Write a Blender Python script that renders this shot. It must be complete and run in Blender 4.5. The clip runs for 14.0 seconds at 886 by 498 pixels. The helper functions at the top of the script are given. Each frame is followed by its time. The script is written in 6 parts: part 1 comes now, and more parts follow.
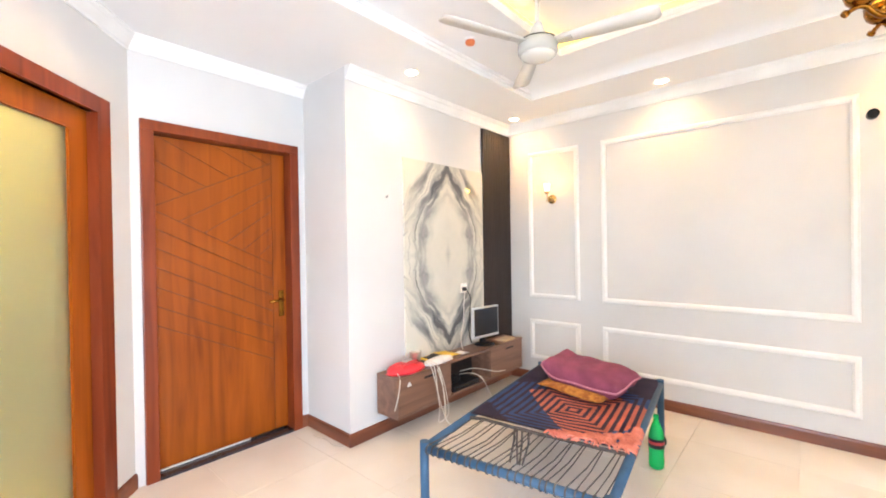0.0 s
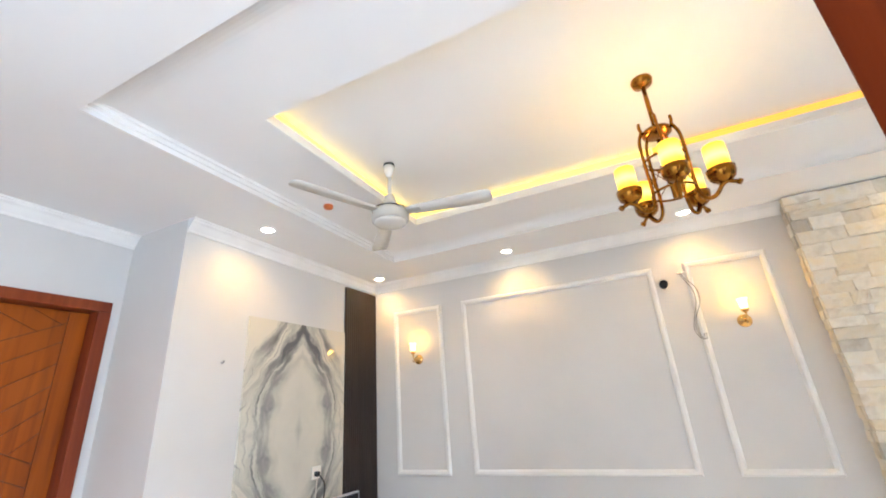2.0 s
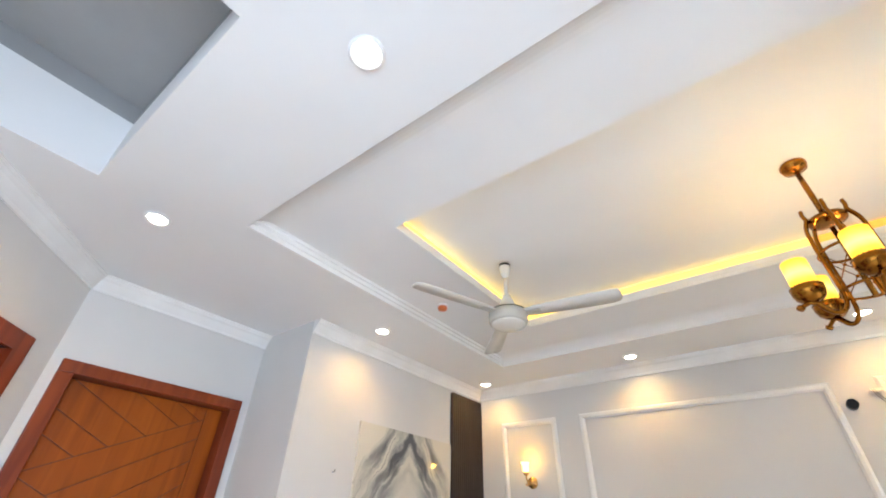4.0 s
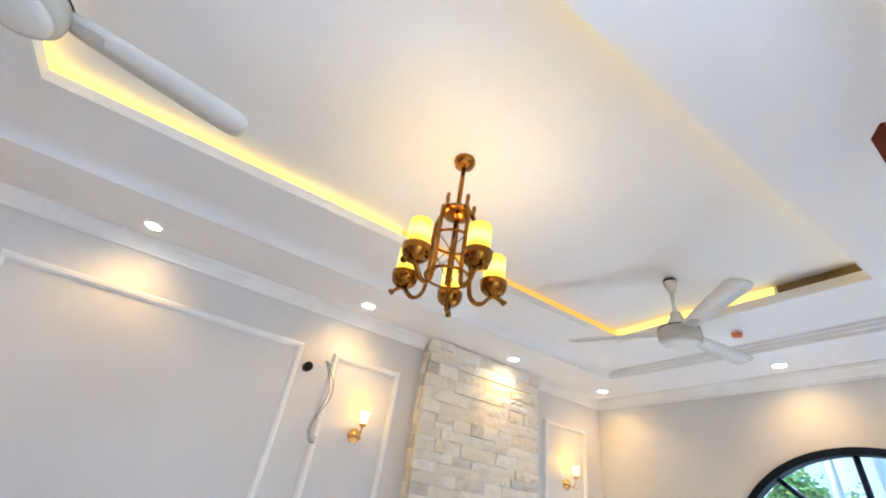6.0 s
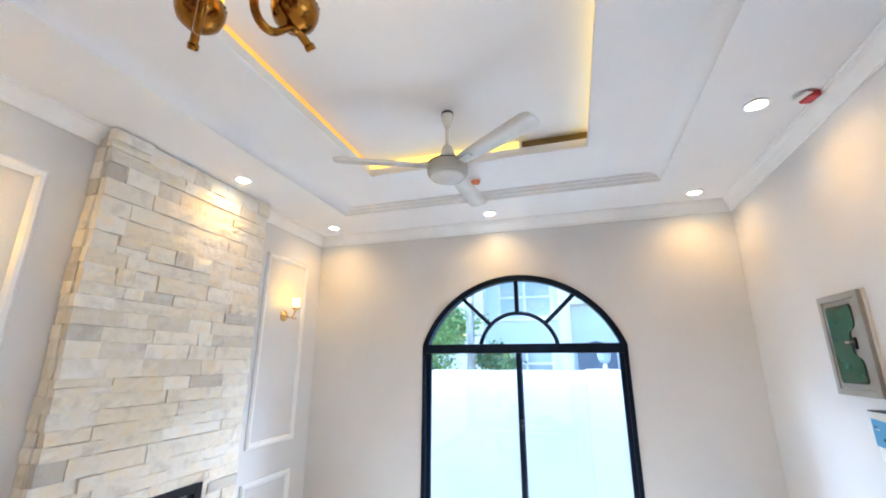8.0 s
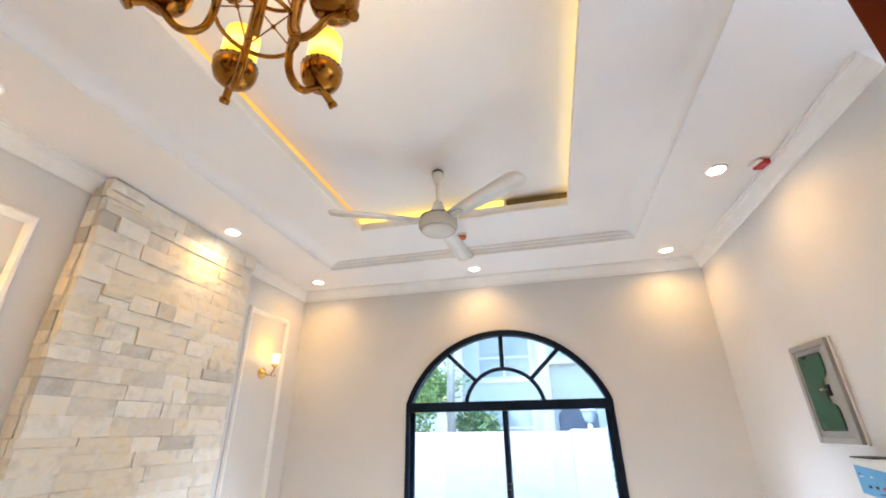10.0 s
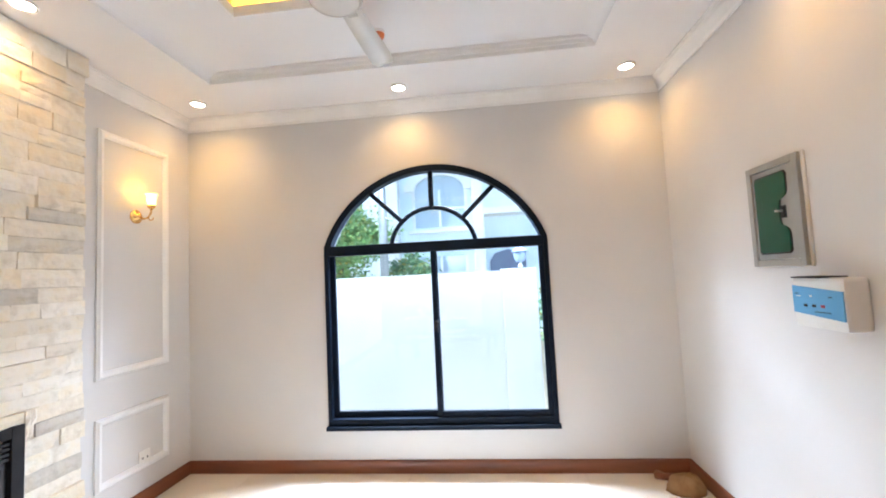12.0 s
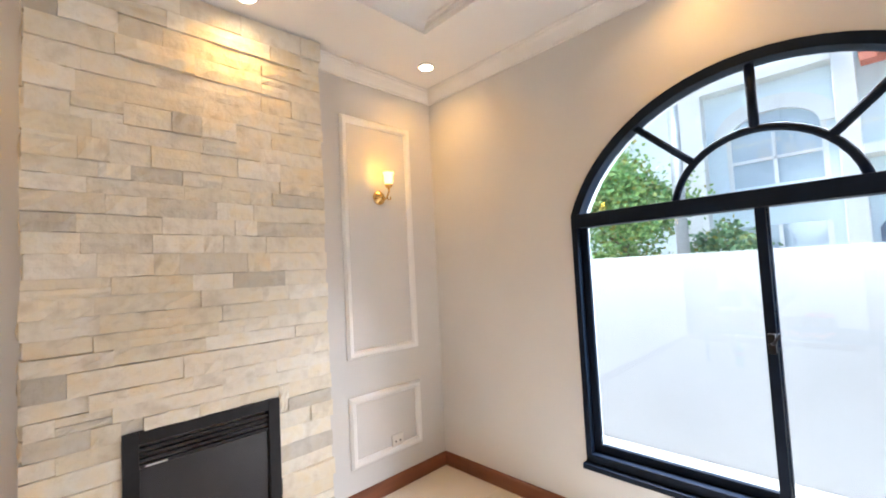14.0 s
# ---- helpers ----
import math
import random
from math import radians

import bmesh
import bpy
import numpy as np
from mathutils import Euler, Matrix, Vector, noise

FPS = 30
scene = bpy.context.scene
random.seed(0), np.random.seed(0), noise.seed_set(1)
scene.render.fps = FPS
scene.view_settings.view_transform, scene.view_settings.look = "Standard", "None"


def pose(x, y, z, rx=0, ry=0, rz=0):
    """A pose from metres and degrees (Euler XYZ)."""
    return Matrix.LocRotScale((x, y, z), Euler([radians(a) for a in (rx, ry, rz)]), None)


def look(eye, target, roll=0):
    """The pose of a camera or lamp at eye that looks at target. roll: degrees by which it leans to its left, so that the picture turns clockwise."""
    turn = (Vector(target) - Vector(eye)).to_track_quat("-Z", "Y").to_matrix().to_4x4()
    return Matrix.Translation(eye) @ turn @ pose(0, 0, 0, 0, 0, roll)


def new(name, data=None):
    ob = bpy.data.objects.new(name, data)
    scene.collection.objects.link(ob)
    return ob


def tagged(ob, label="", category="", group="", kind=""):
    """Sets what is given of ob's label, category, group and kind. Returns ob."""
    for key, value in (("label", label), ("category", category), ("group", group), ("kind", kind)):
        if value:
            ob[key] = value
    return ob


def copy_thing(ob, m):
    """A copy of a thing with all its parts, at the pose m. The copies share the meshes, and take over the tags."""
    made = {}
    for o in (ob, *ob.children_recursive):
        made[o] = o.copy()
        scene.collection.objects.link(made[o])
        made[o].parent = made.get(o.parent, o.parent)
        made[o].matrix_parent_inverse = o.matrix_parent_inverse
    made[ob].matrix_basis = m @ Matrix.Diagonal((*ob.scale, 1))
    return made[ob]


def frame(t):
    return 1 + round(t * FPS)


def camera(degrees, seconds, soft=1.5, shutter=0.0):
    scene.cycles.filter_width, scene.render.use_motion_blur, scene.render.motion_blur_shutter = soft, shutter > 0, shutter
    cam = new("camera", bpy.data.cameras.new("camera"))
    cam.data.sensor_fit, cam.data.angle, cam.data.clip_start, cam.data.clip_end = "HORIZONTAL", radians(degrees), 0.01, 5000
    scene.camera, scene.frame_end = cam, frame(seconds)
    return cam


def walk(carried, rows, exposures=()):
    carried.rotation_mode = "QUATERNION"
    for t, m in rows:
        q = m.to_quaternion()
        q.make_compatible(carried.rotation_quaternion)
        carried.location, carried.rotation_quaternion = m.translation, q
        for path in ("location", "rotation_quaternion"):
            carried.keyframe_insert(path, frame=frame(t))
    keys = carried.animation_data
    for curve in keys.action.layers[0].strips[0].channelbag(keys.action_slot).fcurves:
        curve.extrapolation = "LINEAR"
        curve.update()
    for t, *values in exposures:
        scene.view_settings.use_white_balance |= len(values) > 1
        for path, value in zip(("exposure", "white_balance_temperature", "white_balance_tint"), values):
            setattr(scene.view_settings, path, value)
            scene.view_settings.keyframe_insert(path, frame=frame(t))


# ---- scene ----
cam = camera(94.4, 14.0, soft=1.9)
PATH = [
    (0, (0.548, 0.435, 1.424), (-0.78, 1.93, 1.412), -0.9),
    (0.5, (0.467, 0.505, 1.419), (-0.646, 2.165, 1.506), -0.6),
    (1, (0.509, 0.585, 1.41), (-0.376, 2.367, 1.616), -0.2),
    (1.5, (0.552, 0.633, 1.428), (-0.182, 2.46, 1.78), -0.7),
    (2, (0.603, 0.638, 1.474), (-0.165, 2.347, 2.174), -4.1),
    (2.5, (0.588, 0.604, 1.517), (-0.262, 2.099, 2.538), -6.6),
    (2.7, (0.552, 0.582, 1.518), (-0.344, 1.958, 2.66), -6.8),
    (4.8, (0.345, 0.673, 1.51), (-0.577, 2.049, 2.627), 8.4),
    (5, (0.305, 0.803, 1.513), (-0.391, 2.302, 2.64), 10.1),
    (5.5, (0.259, 1.094, 1.48), (0.24, 2.742, 2.614), 12.0),
    (6, (0.188, 1.357, 1.519), (0.992, 2.84, 2.594), 9.2),
    (6.5, (0.234, 1.537, 1.518), (1.552, 2.673, 2.505), 6.3),
    (7, (0.338, 1.682, 1.511), (1.953, 2.501, 2.36), 3.4),
    (7.5, (0.391, 1.876, 1.517), (2.182, 2.485, 2.166), 0.9),
    (7.7, (0.419, 1.91, 1.515), (2.257, 2.487, 2.051), 0.3),
    (9.8, (0.378, 2.002, 1.428), (2.217, 2.442, 2.077), -1.0),
    (10, (0.357, 2.009, 1.438), (2.135, 2.439, 2.247), -0.7),
    (10.5, (0.329, 2.013, 1.465), (1.979, 2.404, 2.526), -0.0),
    (11, (0.402, 2.007, 1.458), (2.195, 2.327, 2.284), -1.0),
    (11.5, (0.625, 1.984, 1.403), (2.573, 2.249, 1.774), -2.6),
    (12, (0.909, 2.001, 1.385), (2.895, 2.199, 1.521), -2.8),
    (12.5, (1.121, 2.035, 1.392), (3.116, 2.154, 1.481), -2.4),
    (13, (1.284, 2.055, 1.4), (3.265, 2.308, 1.506), -2.4),
    (13.5, (1.512, 2.054, 1.382), (3.376, 2.767, 1.52), -3.0),
    (14, (1.814, 2.098, 1.385), (3.213, 3.523, 1.491), -2.9),
]
EXPOSURES = [(0.0, 2.1, 6150, 9), (1.0, 1.82, 5850, 6), (1.5, 1.73, 5800, 6), (2.0, 1.51, 5800, 6), (2.5, 1.26, 5850, 6), (5.0, 1.28, 5700, 6), (6.0, 1.3, 5300, 6), (7.5, 1.32, 5200, 6),
             (10.0, 1.32, 5800, 9), (10.5, 1.26, 5700, 9), (11.5, 1.29, 5500, 7), (12.0, 1.26, 5900, 10), (13.0, 1.17, 6100, 11), (13.5, 1.16, 6050, 12), (14.0, 1.03, 6500, 13)]
walk(cam, [(t, look(eye, target, roll)) for t, eye, target, roll in PATH], EXPOSURES)

# ---------------------------------------------------------------- light
NX, PX, SY, NY = -1.905, 3.90, 0.70, 4.30      # feature wall, window wall, south wall, panelled wall
DOOR_X, RETURN_Y = -2.475, 2.17
Z1, Z2, Z3 = 2.72, 2.785, 2.90                # ceiling levels

world = bpy.data.worlds.new("sky")
scene.world = world
world.use_nodes = True
wn = world.node_tree.nodes
sky = wn.new("ShaderNodeTexSky")
sky.sky_type = "NISHITA"
sky.sun_disc = False
sky.sun_elevation = radians(50)
sky.sun_rotation = radians(-12.5)
wn["Background"].inputs["Strength"].default_value = 0.15
world.node_tree.links.new(sky.outputs[0], wn["Background"].inputs[0])

sun = new("sun", bpy.data.lights.new("sun", "SUN"))
sun.data.energy, sun.data.angle, sun.data.color = 3.0, radians(0.5), (1.0, 0.95, 0.88)
sun.matrix_world = look((-2.0, 9.0, 11.5), (0, 0, 0))

DOWNLIGHTS = [(-1.69, 4.08), (-0.31, 4.06), (1.11, 4.05), (2.50, 4.03), (3.61, 4.00), (3.65, 2.53), (3.65, 1.0),
              (2.53, 1.0), (1.17, 1.03), (-0.19, 1.0), (-1.60, 0.99), (-1.63, 2.57)]
for x, y in DOWNLIGHTS:
    lamp = new("downlight_lamp", bpy.data.lights.new("downlight_lamp", "SPOT"))
    lamp.data.energy, lamp.data.color = 6.2, (1.0, 0.51, 0.10)
    lamp.data.spot_size, lamp.data.spot_blend, lamp.data.shadow_soft_size = radians(155), 1.0, 0.04
    lamp.location = (x, y, Z1 - 0.03)

# unseen area lamps added as skylight: entrance, invented lobby window, above the arched window
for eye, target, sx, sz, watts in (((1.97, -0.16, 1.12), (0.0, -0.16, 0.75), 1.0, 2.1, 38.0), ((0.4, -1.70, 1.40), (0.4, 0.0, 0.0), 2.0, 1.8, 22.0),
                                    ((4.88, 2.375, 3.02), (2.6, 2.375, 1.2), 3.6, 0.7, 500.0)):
    day = new("daylight_fill", bpy.data.lights.new("daylight_fill", "AREA"))
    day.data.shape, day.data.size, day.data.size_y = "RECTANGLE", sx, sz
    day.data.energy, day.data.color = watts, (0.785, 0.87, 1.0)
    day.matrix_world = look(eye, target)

for x in (-1.385, 1.325, 3.405):
    flame = new("sconce_lamp", bpy.data.lights.new("sconce_lamp", "POINT"))
    flame.data.energy, flame.data.color, flame.data.shadow_soft_size = 0.55, (1.0, 0.51, 0.055), 0.02
    flame.location = (x, NY - 0.115, 2.06)

bulb = new("washroom_lamp", bpy.data.lights.new("washroom_lamp", "POINT"))
bulb.data.energy, bulb.data.color, bulb.data.shadow_soft_size = 17.0, (1.0, 0.60, 0.16), 0.08
bulb.location = (-2.9, -0.25, 2.45)


# ---------------------------------------------------------------- materials
def nodes_of(name):
    m = bpy.data.materials.new(name)
    m.use_nodes = True
    return m, m.node_tree.nodes, m.node_tree.links, m.node_tree.nodes["Principled BSDF"]


def ramp(nodes, stops):
    r = nodes.new("ShaderNodeValToRGB")
    while len(r.color_ramp.elements) < len(stops):
        r.color_ramp.elements.new(0.5)
    for e, (p, c) in zip(r.color_ramp.elements, stops):
        e.position, e.color = p, (*c, 1)
    return r


def surface(name, dark, light, scale=3.0, rough=0.5, metal=0.0, bump=0.05, bump_scale=120.0, stretch=(1, 1, 1), piece=0.0, spread=(0.3, 0.7), coat=0.0):
    """A painted or natural surface: cloudy colour between two tones, uneven gloss and a fine relief."""
    m, n, l, p = nodes_of(name)
    tc = n.new("ShaderNodeTexCoord")
    mp = n.new("ShaderNodeMapping")
    mp.inputs["Scale"].default_value = stretch
    l.new(tc.outputs["Object"], mp.inputs[0])
    big = n.new("ShaderNodeTexNoise")
    big.inputs["Scale"].default_value, big.inputs["Detail"].default_value = scale, 6
    l.new(mp.outputs[0], big.inputs["Vector"])
    r = ramp(n, [(spread[0], dark), (spread[1], light)])
    l.new(big.outputs["Fac"], r.inputs[0])
    colour = r.outputs[0]
    if piece:
        info = n.new("ShaderNodeObjectInfo")
        hsv = n.new("ShaderNodeHueSaturation")
        mr = n.new("ShaderNodeMapRange")
        mr.inputs["To Min"].default_value, mr.inputs["To Max"].default_value = 1 - piece, 1 + piece
        l.new(info.outputs["Random"], mr.inputs["Value"])
        l.new(mr.outputs[0], hsv.inputs["Value"])
        l.new(colour, hsv.inputs["Color"])
        colour = hsv.outputs[0]
    l.new(colour, p.inputs["Base Color"])
    fine = n.new("ShaderNodeTexNoise")
    fine.inputs["Scale"].default_value, fine.inputs["Detail"].default_value = bump_scale, 4
    l.new(mp.outputs[0], fine.inputs["Vector"])
    mr2 = n.new("ShaderNodeMapRange")
    mr2.inputs["To Min"].default_value, mr2.inputs["To Max"].default_value = rough * 0.85, min(1, rough * 1.15)
    l.new(fine.outputs["Fac"], mr2.inputs["Value"])
    l.new(mr2.outputs[0], p.inputs["Roughness"])
    b = n.new("ShaderNodeBump")
    b.inputs["Strength"].default_value, b.inputs["Distance"].default_value = bump, 0.01
    l.new(fine.outputs["Fac"], b.inputs["Height"])
    l.new(b.outputs[0], p.inputs["Normal"])
    p.inputs["Metallic"].default_value = metal
    p.inputs["Coat Weight"].default_value = coat
    return m


def wood(name, dark, light, along="z", rough=0.35, coat=0.2, size=14.0):
    """Polished wood: stretched grain, with slow shifts of tone over it."""
    m, n, l, p = nodes_of(name)
    tc = n.new("ShaderNodeTexCoord")
    mp = n.new("ShaderNodeMapping")
    mp.inputs["Scale"].default_value = tuple(0.07 if a == along else 1.0 for a in "xyz")
    l.new(tc.outputs["Object"], mp.inputs[0])
    g = n.new("ShaderNodeTexNoise")
    g.inputs["Scale"].default_value, g.inputs["Detail"].default_value, g.inputs["Distortion"].default_value = size, 8, 0.8
    l.new(mp.outputs[0], g.inputs["Vector"])
    slow = n.new("ShaderNodeTexNoise")
    slow.inputs["Scale"].default_value = 1.7
    l.new(tc.outputs["Object"], slow.inputs["Vector"])
    add = n.new("ShaderNodeMath")
    add.operation = "MULTIPLY_ADD"
    add.inputs[1].default_value = 0.35
    l.new(slow.outputs["Fac"], add.inputs[0])
    l.new(g.outputs["Fac"], add.inputs[2])
    r = ramp(n, [(0.45, dark), (0.62, tuple((a + b) / 2 for a, b in zip(dark, light))), (0.85, light)])
    l.new(add.outputs[0], r.inputs[0])
    l.new(r.outputs[0], p.inputs["Base Color"])
    b = n.new("ShaderNodeBump")
    b.inputs["Strength"].default_value, b.inputs["Distance"].default_value = 0.12, 0.004
    l.new(g.outputs["Fac"], b.inputs["Height"])
    l.new(b.outputs[0], p.inputs["Normal"])
    p.inputs["Roughness"].default_value = rough
    p.inputs["Coat Weight"].default_value = coat
    return m


def glow(name, colour, strength):
    m, n, l, p = nodes_of(name)
    p.inputs["Base Color"].default_value = (*colour, 1)
    p.inputs["Emission Color"].default_value = (*colour, 1)
    p.inputs["Emission Strength"].default_value = strength
    return m


def pane_glass(name, tint=(1, 1, 1)):
    """Clear window glass: light passes, with a thin reflection by Fresnel."""
    m, n, l, p = nodes_of(name)
    clear, gloss = n.new("ShaderNodeBsdfTransparent"), n.new("ShaderNodeBsdfGlossy")
    clear.inputs[0].default_value = (*tint, 1)
    gloss.inputs["Roughness"].default_value = 0.02
    fr = n.new("ShaderNodeFresnel")
    fr.inputs[0].default_value = 1.45
    mix = n.new("ShaderNodeMixShader")
    l.new(fr.outputs[0], mix.inputs[0])
    l.new(clear.outputs[0], mix.inputs[1])
    l.new(gloss.outputs[0], mix.inputs[2])
    l.new(mix.outputs[0], n["Material Output"].inputs[0])
    return m


def marble_slab():
    """Book-matched white marble: grey veins mirrored about the slab's two middle lines."""
    m, n, l, p = nodes_of("book_matched_marble")
    tc = n.new("ShaderNodeTexCoord")
    sep = n.new("ShaderNodeSeparateXYZ")
    l.new(tc.outputs["Object"], sep.inputs[0])

    def op(kind, a, b=None, c=None):
        q = n.new("ShaderNodeMath")
        q.operation = kind
        for i, v in enumerate((a, b, c)):
            if v is None:
                continue
            if isinstance(v, (int, float)):
                q.inputs[i].default_value = v
            else:
                l.new(v, q.inputs[i])
        return q.outputs[0]

    u, v = op("ABSOLUTE", sep.outputs["Y"]), op("ABSOLUTE", sep.outputs["Z"])
    comb = n.new("ShaderNodeCombineXYZ")
    l.new(u, comb.inputs[0])
    l.new(v, comb.inputs[1])
    warp = n.new("ShaderNodeTexNoise")
    warp.inputs["Scale"].default_value, warp.inputs["Detail"].default_value = 4.2, 5
    l.new(comb.outputs[0], warp.inputs["Vector"])
    # bands lean in towards the middle line above and below, and run upright at mid height
    lean = op("MULTIPLY", op("MAXIMUM", op("SUBTRACT", v, 0.26), 0.0), 0.74)
    kink = op("MULTIPLY", op("MAXIMUM", op("SUBTRACT", 0.20, v), 0.0), -0.22)
    d = op("SUBTRACT", op("ADD", u, op("ADD", lean, kink)), 0.395)
    d = op("ADD", d, op("MULTIPLY", op("SUBTRACT", warp.outputs["Fac"], 0.5), 0.26))
    ends = op("MINIMUM", op("MAXIMUM", op("MULTIPLY_ADD", v, 2.0, -0.20), 0.36), 1.0)
    along = n.new("ShaderNodeCombineXYZ")
    l.new(op("MULTIPLY", d, 9.0), along.inputs[0])
    l.new(op("MULTIPLY", v, 2.4), along.inputs[1])
    smoke = n.new("ShaderNodeTexNoise")
    smoke.inputs["Scale"].default_value, smoke.inputs["Detail"].default_value = 1.0, 7
    l.new(along.outputs[0], smoke.inputs["Vector"])
    streak = op("MAXIMUM", op("MULTIPLY_ADD", smoke.outputs["Fac"], 4.4, -1.65), 0.0)

    def vein(at, width, depth):
        off = op("DIVIDE", op("ABSOLUTE", op("SUBTRACT", d, at)), width)
        return op("MULTIPLY", op("MAXIMUM", op("SUBTRACT", 1.0, off), 0.0), depth)

    total = op("MULTIPLY", op("MULTIPLY", vein(-0.02, 0.20, 1.8), ends), streak)
    total = op("MAXIMUM", total, op("MULTIPLY", vein(0.17, 0.13, 1.0), op("MULTIPLY", streak, ends)))
    fine = n.new("ShaderNodeTexNoise")
    fine.inputs["Scale"].default_value, fine.inputs["Detail"].default_value = 6.0, 8
    l.new(comb.outputs[0], fine.inputs["Vector"])
    faded = op("MAXIMUM", op("MULTIPLY_ADD", fine.outputs["Fac"], 3.2, -1.0), 0.0)
    for at, width, depth in ((0.0, 0.020, 1.0), (-0.055, 0.014, 0.50), (0.055, 0.014, 0.55), (0.12, 0.012, 0.6), (0.215, 0.012, 0.6), (0.29, 0.010, 0.4)):
        total = op("MAXIMUM", total, op("MULTIPLY", vein(at, width, depth), faded))
    spot = op("MULTIPLY", op("MAXIMUM", op("SUBTRACT", 1.0, op("MULTIPLY", op("ADD", op("MULTIPLY", u, 2.6), v), 7.0)), 0.0), 0.22)
    total = op("MAXIMUM", total, spot)
    haze = op("MULTIPLY", op("MAXIMUM", op("SUBTRACT", 0.02, d), 0.0), op("MULTIPLY", fine.outputs["Fac"], 0.55))
    total = op("ADD", total, haze)
    r = ramp(n, [(0.0, (0.66, 0.63, 0.54)), (0.22, (0.50, 0.49, 0.43)), (0.55, (0.27, 0.27, 0.26)), (1.0, (0.11, 0.115, 0.12))])
    l.new(total, r.inputs[0])
    l.new(r.outputs[0], p.inputs["Base Color"])
    p.inputs["Roughness"].default_value = 0.07
    return m


def woven_mat():
    """Woven tape cover: square rings about the middle, coral within a diamond and blue outside it, on near black."""
    m, n, l, p = nodes_of("woven_tape")
    tc = n.new("ShaderNodeTexCoord")
    sep = n.new("ShaderNodeSeparateXYZ")
    l.new(tc.outputs["Object"], sep.inputs[0])

    def op(kind, a, b=None, c=None):
        q = n.new("ShaderNodeMath")
        q.operation = kind
        for i, v in enumerate((a, b, c)):
            if v is None:
                continue
            if isinstance(v, (int, float)):
                q.inputs[i].default_value = v
            else:
                l.new(v, q.inputs[i])
        return q.outputs[0]

    x = op("SUBTRACT", sep.outputs["X"], 0.49)
    y = op("SUBTRACT", sep.outputs["Y"], 0.87)
    u, v = op("ABSOLUTE", x), op("ABSOLUTE", y)
    rings = op("LESS_THAN", op("FRACT", op("MULTIPLY", op("MAXIMUM", op("MULTIPLY", u, 1.05), v), 21.0)), 0.52)
    gx, gy = op("ABSOLUTE", op("SNAP", x, 0.016)), op("ABSOLUTE", op("SNAP", y, 0.024))
    spread = op("ADD", op("MULTIPLY", gx, 0.85), gy)
    inside = op("LESS_THAN", spread, 0.47)
    lower = op("LESS_THAN", op("ADD", op("MULTIPLY", x, -1.3), op("MULTIPLY", y, -1.0)), 0.30)
    inside = op("MULTIPLY", inside, lower)
    tone = n.new("ShaderNodeMix")
    tone.data_type = "RGBA"
    l.new(inside, tone.inputs[0])
    tone.inputs[6].default_value, tone.inputs[7].default_value = (0.065, 0.115, 0.29, 1), (0.72, 0.23, 0.16, 1)
    far = op("LESS_THAN", spread, 0.63)
    mix = n.new("ShaderNodeMix")
    mix.data_type = "RGBA"
    l.new(op("MULTIPLY", rings, far), mix.inputs[0])
    mix.inputs[6].default_value = (0.060, 0.045, 0.085, 1)
    l.new(tone.outputs[2], mix.inputs[7])
    weave = n.new("ShaderNodeTexWave")
    weave.inputs["Scale"].default_value, weave.inputs["Distortion"].default_value = 40, 1.0
    l.new(tc.outputs["Object"], weave.inputs["Vector"])
    wear = n.new("ShaderNodeTexNoise")
    wear.inputs["Scale"].default_value = 7
    l.new(tc.outputs["Object"], wear.inputs["Vector"])
    hsv = n.new("ShaderNodeHueSaturation")
    l.new(op("MULTIPLY_ADD", wear.outputs["Fac"], 0.8, 0.6), hsv.inputs["Value"])
    l.new(mix.outputs[2], hsv.inputs["Color"])
    l.new(hsv.outputs[0], p.inputs["Base Color"])
    b = n.new("ShaderNodeBump")
    b.inputs["Strength"].default_value, b.inputs["Distance"].default_value = 0.5, 0.004
    l.new(weave.outputs["Fac"], b.inputs["Height"])
    l.new(b.outputs[0], p.inputs["Normal"])
    p.inputs["Roughness"].default_value = 0.9
    return m


PAINT = surface("wall_paint", (0.61, 0.60, 0.585), (0.67, 0.66, 0.645), 1.3, 0.55, bump=0.06, bump_scale=260)
CEIL = surface("ceiling_paint", (0.74, 0.735, 0.73), (0.80, 0.80, 0.80), 0.9, 0.7, bump=0.03, bump_scale=180)
# darker grey puts the shade inside the lobby recess into its colour
RECESSGREY = surface("recess_shade_grey", (0.30, 0.30, 0.30), (0.36, 0.36, 0.36), 2.0, 0.85, bump=0.1, bump_scale=120)
WHITE = surface("white_trim_paint", (0.76, 0.755, 0.74), (0.83, 0.83, 0.82), 5, 0.4, bump=0.04, bump_scale=150)
TILE = surface("cream_polished_tile", (0.73, 0.66, 0.56), (0.80, 0.74, 0.65), 2.2, 0.13, bump=0.01, bump_scale=30, piece=0.03)
GROUT = surface("tile_grout", (0.66, 0.59, 0.49), (0.72, 0.65, 0.55), 20, 0.85)
SKIRT = wood("skirting_wood", (0.11, 0.030, 0.015), (0.23, 0.075, 0.034), "y", 0.35)
SKIRT_X = wood("skirting_wood_along", (0.11, 0.030, 0.015), (0.23, 0.075, 0.034), "x", 0.35)
DOORWOOD = wood("orange_veneer", (0.185, 0.034, 0.001), (0.34, 0.078, 0.002), "z", 0.42, 0.06)
JAMB = wood("red_brown_jamb_wood", (0.13, 0.020, 0.006), (0.25, 0.048, 0.012), "z", 0.40, 0.1)
DOORWOOD.node_tree.nodes["Principled BSDF"].inputs["Specular IOR Level"].default_value = 0.3
JAMB.node_tree.nodes["Principled BSDF"].inputs["Specular IOR Level"].default_value = 0.3
